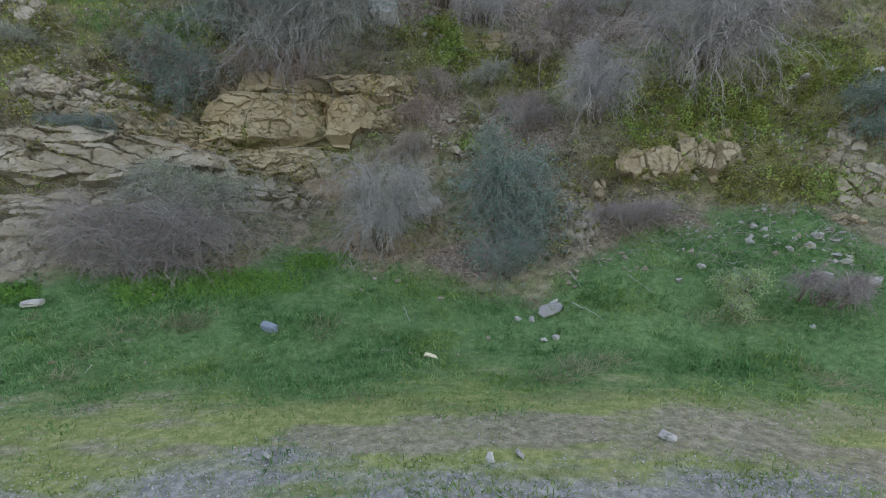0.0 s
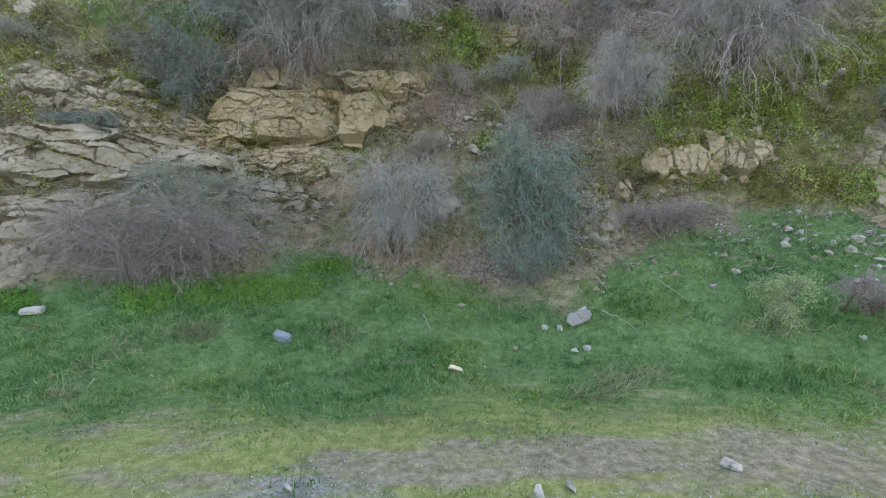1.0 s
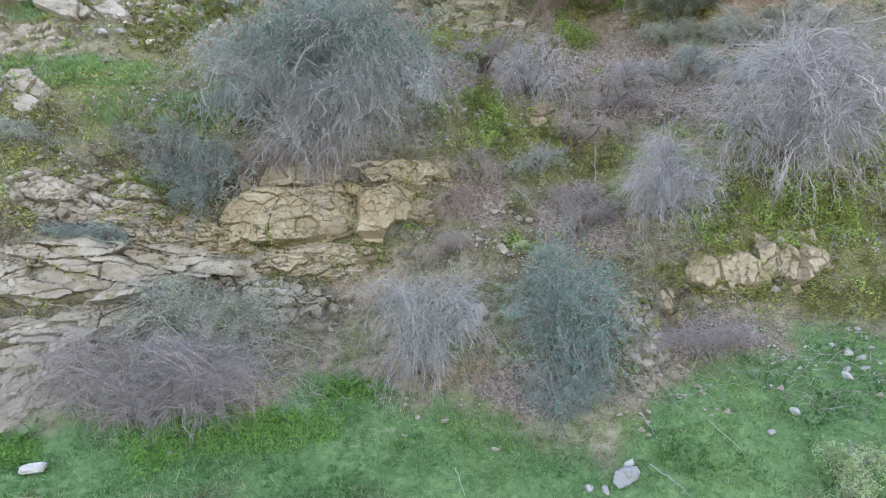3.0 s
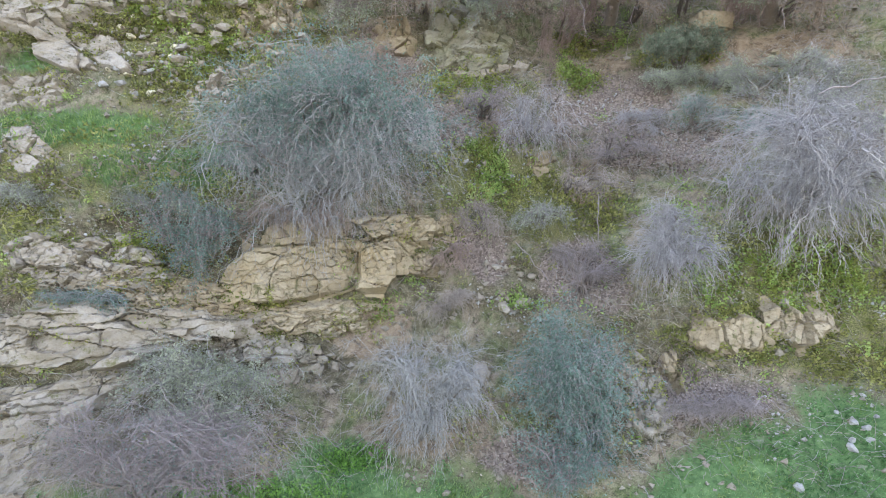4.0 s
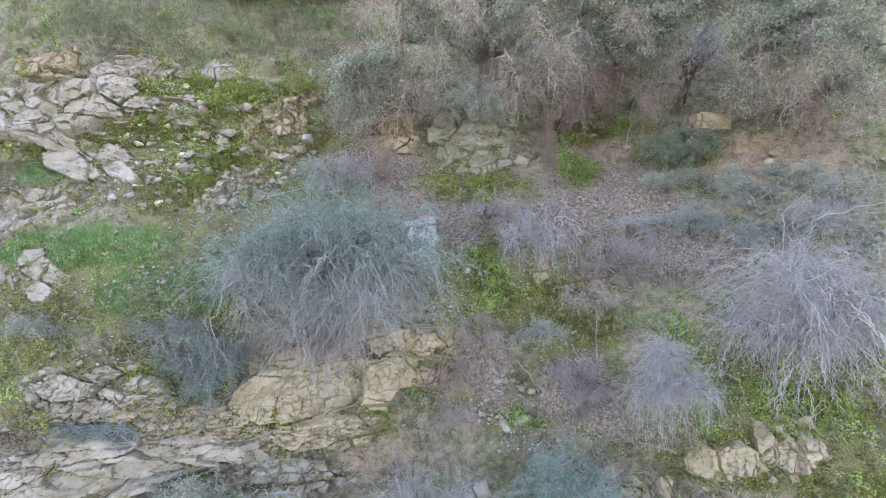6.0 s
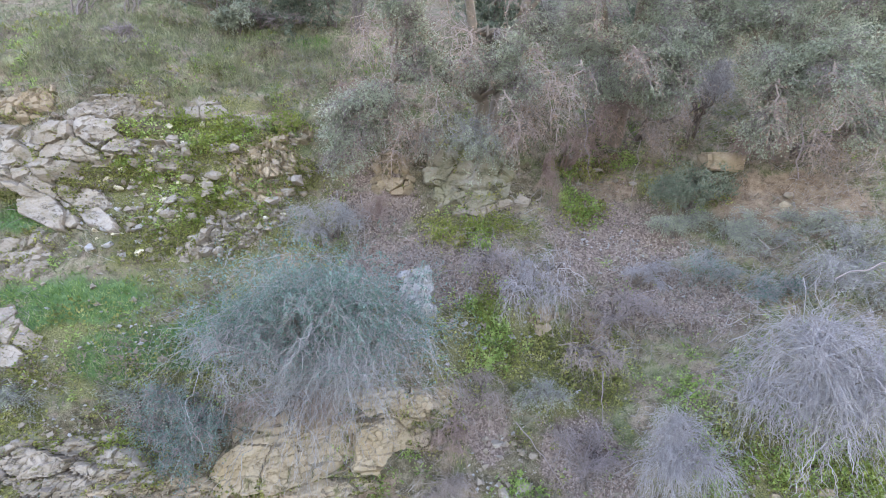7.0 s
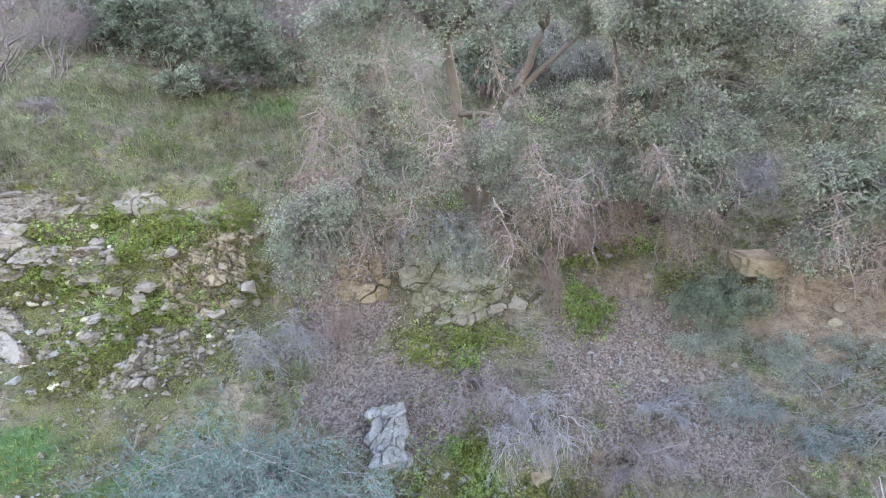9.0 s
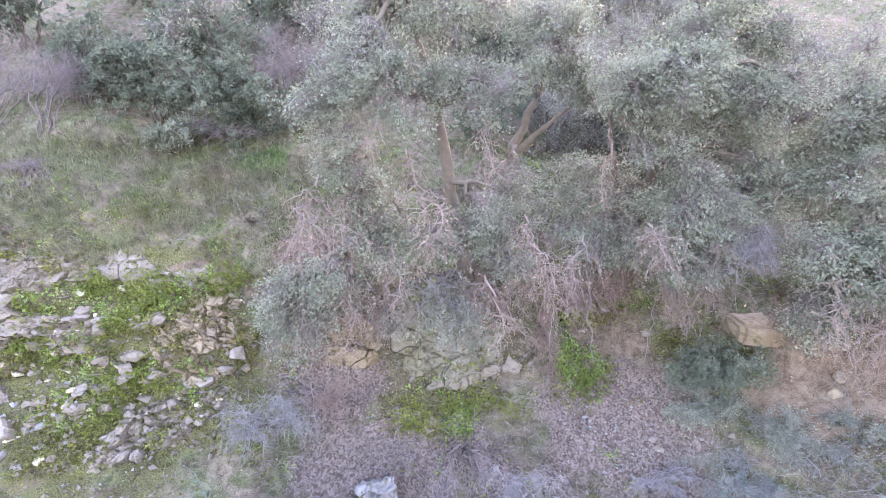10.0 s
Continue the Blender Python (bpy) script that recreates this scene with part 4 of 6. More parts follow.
tree((6.7, 14.3, 9.0), [((6.7, 14.3, 9.0), (6.6, 13.7, 10.2), (6.2, 13.2, 11.4), (6.0, 13.0, 12.8)), ((6.6, 13.7, 10.2), (5.8, 13.1, 10.5), (5.4, 12.8, 11.0)), ((7.6, 14.0, 8.7), (7.4, 13.3, 9.6), (7.2, 12.9, 10.8))],
     [(5.8, 12.7, 10.8, 0.65), (5.5, 12.5, 12.0, 0.6), (5.4, 12.9, 12.4, 0.5), (5.7, 12.7, 10.0, 0.45), (6.1, 12.0, 10.2, 0.6), (6.3, 11.9, 11.0, 0.65), (5.6, 12.8, 9.5, 0.45), (6.3, 12.8, 13.0, 0.7), (6.9, 12.3, 12.0, 0.7), (7.4, 12.4, 10.9, 0.7), (8.2, 12.3, 11.6, 0.8), (7.3, 12.6, 13.4, 0.8), (8.6, 12.6, 10.4, 0.7), (7.2, 12.3, 9.8, 0.5), (5.4, 12.9, 12.2, 0.8), (5.6, 12.5, 10.8, 0.85), (6.2, 12.7, 12.7, 0.8)],
     "spreading evergreen tree over a bare earth bank", 33, LEAF_OAK, dead=(((6.2, 12.3, 10.4), (6.1, 12.2, 9.3), 50), ((7.3, 12.2, 10.2), (7.2, 12.2, 9.0), 40), ((5.9, 11.6, 10.7), (6.1, 11.5, 9.8), 55), ((5.2, 12.0, 10.5), (5.1, 11.9, 9.7), 40)))
for k, (bx, bh, c, r, lab, mat) in enumerate((
        (-6.8, 12.9, (-6.85, 16.0, 13.8), (1.5, 0.8, 1.0), "dark evergreen bush at the top of the grass bank", LEAF_DARK),
        (-4.95, 12.75, (-4.95, 16.1, 13.5), (1.15, 0.8, 1.05), "dusky evergreen bush with bare lower stems", LEAF_DARK),
        (-6.1, 12.3, (-6.1, 15.4, 12.75), (0.6, 0.4, 0.4), "low grey-green bush on the grass bank", LEAF_OAK),
        (-8.3, 13.4, (-8.3, 16.5, 14.5), (1.3, 0.8, 1.0), "dusky evergreen bush on the upper slope", LEAF_DARK),
        (-6.2, 13.8, (-6.1, 17.2, 15.2), (1.6, 0.8, 1.1), "dusky evergreen bush behind the bank", LEAF_DARK))):
    shrub(foot_at(bx, bh), c, r, lab, BARK_TREE, 50 + k, 450, 8, 0.1, 0.7, mat, int(11000 * min(1.0, r[0] * r[2])), 0.07, 0.7, name="evergreen_bush")
for k, (bx, bh, c, r) in enumerate(((-9.6, 12.5, (-9.5, 15.4, 13.8), (1.1, 0.7, 1.2)), (-8.4, 12.6, (-8.4, 15.5, 13.6), (0.8, 0.6, 1.1)), (-4.2, 12.9, (-4.1, 16.5, 14.2), (0.9, 0.6, 1.1)), (-3.3, 12.7, (-3.3, 16.6, 14.0), (0.9, 0.6, 1.1)), (-5.6, 12.5, (-5.6, 15.9, 12.75), (1.2, 0.4, 0.45)))):
    shrub(foot_at(bx, bh), c, r, "tall bare grey sapling thicket on the upper slope", BARK_MAUVE, 60 + k, 1300, 9, 0.05, 0.0, None, 0, 0.04, 0.8, name="sapling_thicket")
dark_bush = shrub(foot_at(0.5, 12.6), np.array(foot_at(0.5, 12.6)) + [0, -0.5, 1.0], (1.3, 0.9, 1.1), "dense evergreen bush on the shaded upper slope", BARK_TREE, 70, 160, 8, 0.1, 0.4, LEAF_DARK, 5500, 0.1, 1.2, name="evergreen_bush")
grey_bush = shrub(foot_at(2.2, 12.4), np.array(foot_at(2.2, 12.4)) + [0, -0.5, 1.0], (1.2, 0.9, 1.2), "grey bare brush on the shaded upper slope", BARK_MAUVE, 71, 480, 9, 0.12, 0.4, LEAF_OAK, 1800, 0.06, 1.5, name="upper_brush")
rng = np.random.default_rng(9)
for k in range(44):
    h = 12.4 + (k % 7) * 0.95 + rng.uniform(-0.4, 0.4)
    x = -11 + 22.5 * ((k * 0.618) % 1.0)
    if x < -2.5 and h < 13.8:
        h += 2.2
    copy_thing(dark_bush if k % 3 == 0 else grey_bush, Matrix.Translation(foot_at(x, h)) @ pose(0, 0, 0, 0, 0, rng.uniform(-40, 40)) @ Matrix.Diagonal((*[rng.uniform(0.8, 1.25)] * 3, 1)))

for k, (x, h) in enumerate(((4.7, 11.4), (5.2, 12.2), (4.1, 12.4), (6.5, 12.9), (5.6, 13.4), (7.5, 13.4), (8.5, 13.1), (6.7, 14.4), (8.1, 14.8), (9.3, 14.2), (7.1, 15.7), (9.0, 16.0), (5.0, 14.8), (3.7, 14.0), (2.6, 13.5), (6.0, 16.9), (8.2, 17.2), (1.6, 14.6), (3.2, 15.6))):
    copy_thing(dark_bush if k in (0, 1, 4) else grey_bush, Matrix.Translation(foot_at(x, h)) @ pose(0, 0, 0, 0, 0, rng.uniform(-40, 40)) @ Matrix.Diagonal((*[rng.uniform(0.75, 1.15)] * 3, 1)))

# ---- jointed rock: each block is a piece of its own, set into the slope ----
def clip(poly, n, k):
    """The part of a polygon on the side p . n < k."""
    out = []
    for a, b in zip(poly, poly[1:] + poly[:1]):
        da, db = a @ n - k, b @ n - k
        if da < 0:
            out.append(a)
        if da * db < 0:
            out.append(a + (b - a) * da / (da - db))
    return out


def block_mesh(edge, centre, out, inner, seed):
    """A block inside an edge of (x, h) points of the slope: a flat, broken front with chipped edges, its sides run into the slope."""
    rng = np.random.default_rng(seed)
    n = len(edge)
    rel = edge - centre
    sx, sh = max(np.abs(rel[:, 0]).max(), 0.05), max(np.abs(rel[:, 1]).max(), 0.05)
    cx, ch = centre[0], max(centre[1], 0.1)
    four = slope(np.array([cx - sx, cx + sx, cx, cx]), np.maximum(np.array([ch, ch, ch - sh, ch + sh]), 0.03))
    mid = four.mean(0)
    tx, th = (four[1] - four[0]) / (2 * sx), (four[3] - four[2]) / (2 * sh)
    nrm = np.cross(tx, th)
    nrm /= np.linalg.norm(nrm)
    calm = min(1.0, 0.28 / sx)
    tilt = rng.normal(size=2) * 0.10 * calm
    cut = rng.normal(size=2)
    cut /= np.linalg.norm(cut)
    fold = rng.uniform(-0.3, 0.1) * calm
    chip = rng.uniform(0.45, 1.0, n)
    rings = [(1.0, None), (1.0, 0)] + [(f, 1) for f in (0.94, *np.linspace(0.72, 0.3, inner))]
    pts = []
    for f, lift in rings + [(0.0, 1)]:
        q = rel * f if f else np.zeros((1, 2))
        w = mid + q[:, :1] * tx + q[:, 1:] * th
        grain = 0.045 * fractal(w[:, 0], w[:, 1], w[:, 2] * 1.6, 3.1, 3, 8) + 0.012 * fractal(w[:, 0], w[:, 1], w[:, 2], 12.0, 2, 5)
        face = out + q @ tilt + fold * np.maximum(q @ cut, 0) + grain
        off = np.full(len(q), -0.3) if lift is None else (face * chip - 0.01 if lift == 0 else face)
        pts.append(w + nrm * off[:, None])
    v = np.concatenate(pts)
    faces = []
    for r in range(len(rings) - 1):
        a = np.arange(n) + r * n
        b = np.roll(a, -1)
        faces += np.stack([a, b, b + n], -1).tolist() + np.stack([a, b + n, a + n], -1).tolist()
    a = np.arange(n) + (len(rings) - 1) * n
    faces += np.stack([a, np.roll(a, -1), np.full(n, len(v) - 1)], -1).tolist()
    return mesh_from("block", v, faces)


def outcrop(cx, ch, rx, rh, wide, tall, dip, stone, label, seed, out=0.1, inner=1, gap=0.012, per_edge=2, jitter=1.0):
    """A jointed face: beds with the given dip, broken into uneven blocks."""
    rng = np.random.default_rng(seed)
    base = slope(np.array([cx]), np.array([max(ch - rh, 0.05)]))[0]
    top = thing("rock_outcrop", base, label, "rock", "outcrops of the hillside")
    co, si = math.cos(radians(dip)), math.sin(radians(dip))
    na, nb = int(np.ceil(rx / wide)) + 1, int(np.ceil(rh / tall)) + 1
    ia, ib = np.meshgrid(np.arange(-na, na + 1), np.arange(-nb, nb + 1))
    seeds = np.stack([ia + 0.5 * (ib % 2), ib], -1).reshape(-1, 2) + rng.uniform(-1, 1, (ia.size, 2)) * [0.46 * jitter, 0.3 * jitter]
    weight = rng.normal(size=len(seeds)) * 0.4 * jitter
    for k, s in enumerate(seeds):
        a, b = s * [wide, tall]
        x0, h0 = cx + a * co - b * si, ch + a * si + b * co
        ragged = 0.3 * fractal(np.array([x0]), np.zeros(1), np.array([h0]), 1.4, 3, seed)[0]
        if (a / rx) ** 2 + (b / rh) ** 2 + ragged + rng.normal() * 0.1 > 1.0 or rng.random() < 0.04:
            continue
        poly = [s + np.array(o) * 1.6 for o in ((-1, -1), (1, -1), (1, 1), (-1, 1))]
        for j in np.where(np.abs(seeds - s).max(1) < 2.6)[0]:
            if j != k:
                n = seeds[j] - s
                poly = clip(poly, n, (seeds[j] @ seeds[j] - s @ s - weight[j] + weight[k]) / 2)
        if len(poly) < 3:
            continue
        poly = np.array(poly) * [wide, tall]
        mid = poly.mean(0)
        ring = np.concatenate([poly[i] + (poly[(i + 1) % len(poly)] - poly[i]) * np.linspace(0, 1, per_edge, endpoint=False)[:, None] for i in range(len(poly))])
        ring = ring + rng.normal(size=ring.shape) * [0.035 * wide, 0.06 * tall]
        far = ring - mid
        reach = np.linalg.norm(far, axis=1, keepdims=True)
        ring = mid + far * np.clip(1 - (gap + rng.uniform(0, 0.01, (len(ring), 1))) / np.maximum(reach, 0.03), 0.4, 1)
        ring = np.stack([cx + ring[:, 0] * co - ring[:, 1] * si, ch + ring[:, 0] * si + ring[:, 1] * co], -1)
        me = block_mesh(ring, ring.mean(0), out * rng.uniform(0.4, 1.25), inner, seed * 1000 + k)
        part("block", me, stone, top)
    return top


MOSS_SPOTS = []


def cells(a, b, wide, tall, rng, shift, tilt):
    """Uneven cells over a face: each point's cell, its step out of the face and about how many metres it is to the joint."""
    na, nb = int(np.abs(a).max() / wide) + 2, int(np.abs(b).max() / tall) + 2
    ia, ib = np.meshgrid(np.arange(-na, na + 1), np.arange(-nb, nb + 1))
    seeds = np.stack([ia + 0.5 * (ib % 2), ib], -1).reshape(-1, 2) + rng.uniform(-1, 1, (ia.size, 2)) * [0.48, 0.36]
    p = np.stack([a / wide, b / tall], -1)
    far = np.linalg.norm(p[:, None] - seeds[None], axis=-1) + rng.normal(size=len(seeds)) * 0.05
    near = np.argpartition(far, 1, axis=1)[:, :2]
    d = np.take_along_axis(far, near, 1)
    flip = d[:, 0] > d[:, 1]
    which = np.where(flip, near[:, 1], near[:, 0])
    rel = (p - seeds[which]) * [wide, tall]
    step = (rng.normal(size=len(seeds)) * shift)[which] + (rel * (rng.normal(size=(len(seeds), 2)) * tilt)[which]).sum(1)
    return which, step, np.abs(d[:, 1] - d[:, 0]) * 0.3 * (wide + tall)


def rock_face(cx, ch, rx, rh, wide, tall, dip, stone, label, seed, out=0.16, square=False, step=0.019, crack=0.15, relief=1.0, moss=1.0, gape=0.52):
    """A standing rock face of flat blocks, parted by narrow deep joints that open and close."""
    rng = np.random.default_rng(seed)
    top = thing("rock_outcrop", slope(np.array([cx]), np.array([max(ch - rh, 0.05)]))[0], label, "rock", "outcrops of the hillside")
    na, nb = int(2.5 * rx / step), int(2.5 * rh / step)
    a, b = (g.ravel() for g in np.meshgrid(np.linspace(-1.25, 1.25, na) * rx, np.linspace(-1.25, 1.25, nb) * rh))
    co, si = math.cos(radians(dip)), math.sin(radians(dip))
    x, h = cx + a * co - b * si, np.maximum(ch + a * si + b * co, 0.05)
    zero = 0 * x
    wa = a + 0.08 * wide * fractal(x, zero, h, 1.4, 2, seed) + 0.022 * fractal(x, zero, h, 7.0, 3, seed + 1)
    wb = b + 0.12 * tall * fractal(x, zero, h, 1.6, 2, seed + 7) + 0.022 * fractal(x, zero, h, 8.0, 3, seed + 8)
    which, big, joint = cells(wa, wb, wide, tall, rng, 0.04 * relief, 0.13 * relief)
    piece, small, gap = cells(wa + 0.05, wb, wide * 0.45, tall * 0.5, rng, 0.016 * relief, 0.2 * relief)
    _, tiny, nick = cells(wa, wb + 0.03, min(wide * 0.2, 0.16), min(tall * 0.28, 0.12), rng, 0.007 * relief, 0.22 * relief)
    broken = np.clip(0.5 + 1.5 * fractal(x, zero, h, 1.2, 3, seed + 21), 0, 1)
    open_by = gape * 0.024 * np.clip(0.3 + 1.1 * fractal(x, zero, h, 1.3, 3, seed + 3), -0.4, 1.3)
    deep = np.clip((open_by - joint) / 0.018 + 0.5, 0, 1) * (open_by > -0.004)
    thin = np.clip((0.013 * gape * np.clip(0.1 + 1.4 * fractal(x, zero, h, 1.5, 3, seed + 5), 0, 1) - gap) / 0.018 + 0.45, 0, 1) * (fractal(x, zero, h, 1.5, 3, seed + 5) > -0.05)
    chipped = 0.012 * np.clip(1 - joint / 0.03, 0, 1) + 0.006 * np.clip(1 - gap / 0.02, 0, 1)
    face = out + big + small + tiny * broken + 0.04 * relief * fractal(x, zero, h, 1.1, 3, seed + 9) + 0.006 * fractal(x, zero, h, 8.0, 3, seed + 11, 0.6) - chipped - crack * deep - 0.5 * crack * thin - 0.03 * np.clip(1 - nick / 0.012, 0, 1) * (broken > 0.7)
    # the outline follows the joints: whole pieces are there or broken away
    size = np.maximum(np.abs(a) / rx, np.abs(b) / rh) if square else np.hypot(a / rx, b / rh)
    size = size + (0.12 if square else 0.3) * fractal(x, zero, h, 1.1, 3, seed + 13)
    count = np.maximum(np.bincount(piece), 1)
    kept = (np.bincount(piece, size) / count)[piece] < 0.98
    edge = kept * 1.0
    worn = np.clip((1.12 - size) / 0.3, 0.25, 1)
    off = np.where(kept, -0.05 + worn * (0.05 + face), -0.22)
    r = rough(x, h)
    n = normal(x, h)
    v = np.stack([x, back(x, h) - 0.35 * r - 0.65 * r[edge > 0.5].mean(), h], -1) + n * off[:, None]
    i = (np.arange(na - 1)[None] + np.arange(nb - 1)[:, None] * na).ravel()
    quad = np.stack([i, i + 1, i + 1 + na, i + na], -1)
    quad = quad[(edge[quad] > 0).any(1)]
    for c in np.unique(which[quad[:, 0]]):
        mine = quad[which[quad[:, 0]] == c]
        used, inv = np.unique(mine, return_inverse=True)
        part("block", mesh_from("block", v[used], inv.reshape(-1, 4)), stone, top)
    spots = kept & (rng.random(len(x)) < 0.45 * moss * (0.2 * (joint < 0.035) + 0.07 * (size > 0.8)) * np.clip(0.1 + 1.8 * fractal(x, zero, h, 1.3, 3, seed + 17), 0, 1))
    MOSS_SPOTS.append(v[spots] + n[spots] * 0.02)
    return top


rock_face(-3.2, 3.78, 1.68, 0.56, 1.3, 0.85, 2, LEDGE, "massive buff limestone ledge below the big shrub", 5, 0.28, True, crack=0.1, relief=0.75, gape=0.28)
rock_face(-2.75, 4.5, 1.35, 0.24, 0.95, 0.4, 2, LEDGE, "upper bed of the buff limestone ledge under the shrub", 8, 0.2, True, gape=0.4)
rock_face(-1.1, 4.5, 0.55, 0.3, 0.7, 0.5, 3, LEDGE, "buff limestone block at the end of the ledge", 9, 0.2, True, gape=0.3)
rock_face(-1.25, 3.8, 0.4, 0.2, 0.4, 0.3, -4, BUFF, "small mossy buff rocks under the end of the ledge", 16, 0.16)
rock_face(-6.5, 3.9, 1.45, 0.4, 0.85, 0.32, -10, PALE, "broken pale limestone bed with moss in the joints", 3, 0.17, relief=1.1, moss=2.2)
rock_face(-5.35, 3.38, 1.15, 0.34, 0.55, 0.16, -17, BUFF, "dipping buff limestone beds split by roots", 4, 0.14, relief=0.7)
rock_face(-3.2, 2.85, 1.4, 0.38, 0.6, 0.2, -2, BUFF, "thin flat limestone beds under the ledge", 15, 0.14)
rock_face(-6.3, 2.85, 2.4, 0.5, 1.6, 0.42, -3, PALE, "pale layered limestone wall with grey lichen", 6, 0.2, relief=0.8, crack=0.09, gape=0.32)
rock_face(-7.2, 1.85, 1.7, 0.42, 1.05, 0.34, 8, PALE, "lower bed of the pale limestone wall", 36, 0.16, crack=0.09, gape=0.35)
rock_face(-7.6, 1.15, 0.95, 0.5, 0.8, 0.32, 20, PALE, "tilted limestone slabs at the foot of the wall", 7, 0.14, crack=0.09, gape=0.35)
rock_face(-4.1, 2.2, 1.05, 0.42, 0.5, 0.27, -10, PALE, "cracked pale limestone face above the thicket", 28, 0.14)
outcrop(-0.25, 1.7, 0.34, 0.22, 0.4, 0.24, -6, PALE, "smooth grey stone slab beside the drooping shrub", 9, 0.12, 3, 0.002, 5)
rock_face(4.65, 2.86, 1.35, 0.44, 0.5, 0.8, 8, BUFF, "buff rock wall with upright joints under leafy bank", 10, 0.26, relief=0.8, gape=0.5)
rock_face(3.15, 2.15, 0.25, 0.5, 0.3, 0.5, 6, BUFF, "narrow buff rock pillar", 11, 0.16)
rock_face(2.5, 1.85, 0.42, 0.6, 0.34, 0.19, 14, PALE, "small pale crag with stepped beds", 12, 0.14)
outcrop(7.85, 2.65, 0.45, 0.8, 0.24, 0.2, 12, PALE, "crumbling pale rock rib", 14, 0.07, 1, 0.006, 3)
rock_face(-9.3, 9.2, 2.0, 0.62, 1.1, 0.5, 6, PALE, "pale limestone crag with crossing cracks", 25, 0.16, relief=1.0, step=0.024, moss=2.5)
rock_face(-9.6, 10.25, 0.75, 0.32, 0.6, 0.3, 8, BUFF, "tawny rock above the limestone crag", 38, 0.15, moss=2.5)
rock_face(-7.9, 10.2, 0.8, 0.35, 0.4, 0.22, 12, PALE, "broken end of the limestone crag", 39, 0.12, relief=1.0, moss=2.5)
rock_face(-9.3, 7.0, 0.95, 0.55, 0.5, 0.24, 28, PALE, "grey weathered limestone slabs above the green terrace", 26, 0.16, relief=1.3)
outcrop(-8.6, 8.2, 1.2, 0.36, 0.7, 0.26, -22, PALE, "row of grey boulders below the crag", 17, 0.14, 3, 0.002, 5)
rock_face(-4.45, 9.68, 0.6, 0.28, 0.34, 0.2, -4, BUFF, "tawny broken rim under the grass bank", 41, 0.12, relief=1.3, gape=0.65, moss=2.0)
rock_face(-4.85, 8.9, 0.8, 0.62, 0.5, 0.26, -32, BUFF, "fractured rock nose with mossy gaps", 18, 0.1, relief=1.3, gape=0.65, moss=2.0)
rock_face(-5.3, 7.6, 1.2, 0.42, 0.24, 0.13, 18, PALE, "thin rubbly limestone beds above the big shrub", 19, 0.09, relief=1.4, gape=0.65, moss=1.5)
rock_face(-6.7, 9.2, 0.9, 0.34, 0.55, 0.24, -14, PALE, "broken mossy ledge in the rubble bank", 40, 0.1, relief=1.3, gape=0.65, moss=2.5)
outcrop(-6.3, 10.1, 1.6, 0.22, 0.45, 0.24, -4, PALE, "broken rock rim under the grass bank", 20, 0.07, 1, 0.006, 3)
rock_face(-0.4, 8.95, 1.4, 0.9, 1.2, 0.7, -8, MOSSY_ROCK, "rounded mossy limestone knoll under the trees", 21, 0.2, relief=1.2, moss=2.0, gape=0.35)
outcrop(0.45, 8.1, 1.05, 0.17, 0.24, 0.2, 8, PALE, "pale row of blocks along the knoll", 22, 0.1, 1, 0.002, 3)
rock_face(-2.1, 8.95, 0.55, 0.6, 0.7, 0.5, 0, BUFF, "rounded buff rock beside the knoll", 23, 0.16, relief=1.3, gape=0.4)
rock_face(-1.45, 6.4, 0.36, 0.42, 0.42, 0.34, 6, GREYROCK, "angular white-grey rock among dead leaves", 24, 0.3, True, crack=0.07, relief=1.2, moss=0.4, gape=0.35)
outcrop(-8.6, 6.05, 0.7, 0.35, 0.3, 0.2, -16, PALE, "lichened grey rocks under the green terrace", 25, 0.07, 1, 0.006, 3)
outcrop(6.2, 5.3, 0.9, 0.25, 0.4, 0.2, -6, PALE, "pale stones under the bleached shrub", 26, 0.09, 1, 0.006, 3)
outcrop(1.2, 5.85, 0.4, 0.25, 0.3, 0.16, 12, BUFF, "small tawny rock in the mossy bank", 27, 0.07, 1, 0.006, 3)
outcrop(5.85, 3.4, 0.36, 0.26, 0.4, 0.3, 4, LEDGE, "small tawny rock in the leafy bank", 37, 0.14, 2, 0.004, 4)

# ---- loose stones ----
def stone_mesh(seed, flat=0.7):
    rng = np.random.default_rng(seed)
    bm = bmesh.new()
    for p in in_dome(15, rng, 0.93) * [1.0, rng.uniform(0.65, 0.95), flat * rng.uniform(0.75, 1.1)]:
        bm.verts.new(np.sign(p) * np.abs(p) ** 0.8)
    bmesh.ops.convex_hull(bm, input=bm.verts)
    for v in [v for v in bm.verts if not v.link_faces]:
        bm.verts.remove(v)
    me = bpy.data.meshes.new("stone")
    bm.to_mesh(me)
    bm.free()
    return me


STONES = {}
for key, mat in (("pale", PALE), ("grey", GREYROCK), ("buff", BUFF), ("slab", SLAB), ("cream", CREAM)):
    STONES[key] = [stone_mesh(300 + k + 20 * len(STONES)) for k in range(7)]
    for me in STONES[key]:
        me.materials.append(mat)


def stone(at, size, key, label, rng, stretch=(1.0, 1.0, 1.0), name="stone", group="loose stones", turn=None):
    ob = new(name, STONES[key][rng.integers(0, 7)])
    turn = rng.uniform(-25, 25, 2).tolist() + [rng.uniform(0, 360)] if turn is None else turn
    ob.matrix_world = pose(*at, *turn) @ Matrix.Diagonal((size * stretch[0], size * stretch[1], size * stretch[2], 1))
    return tagged(ob, label, "stone", group)


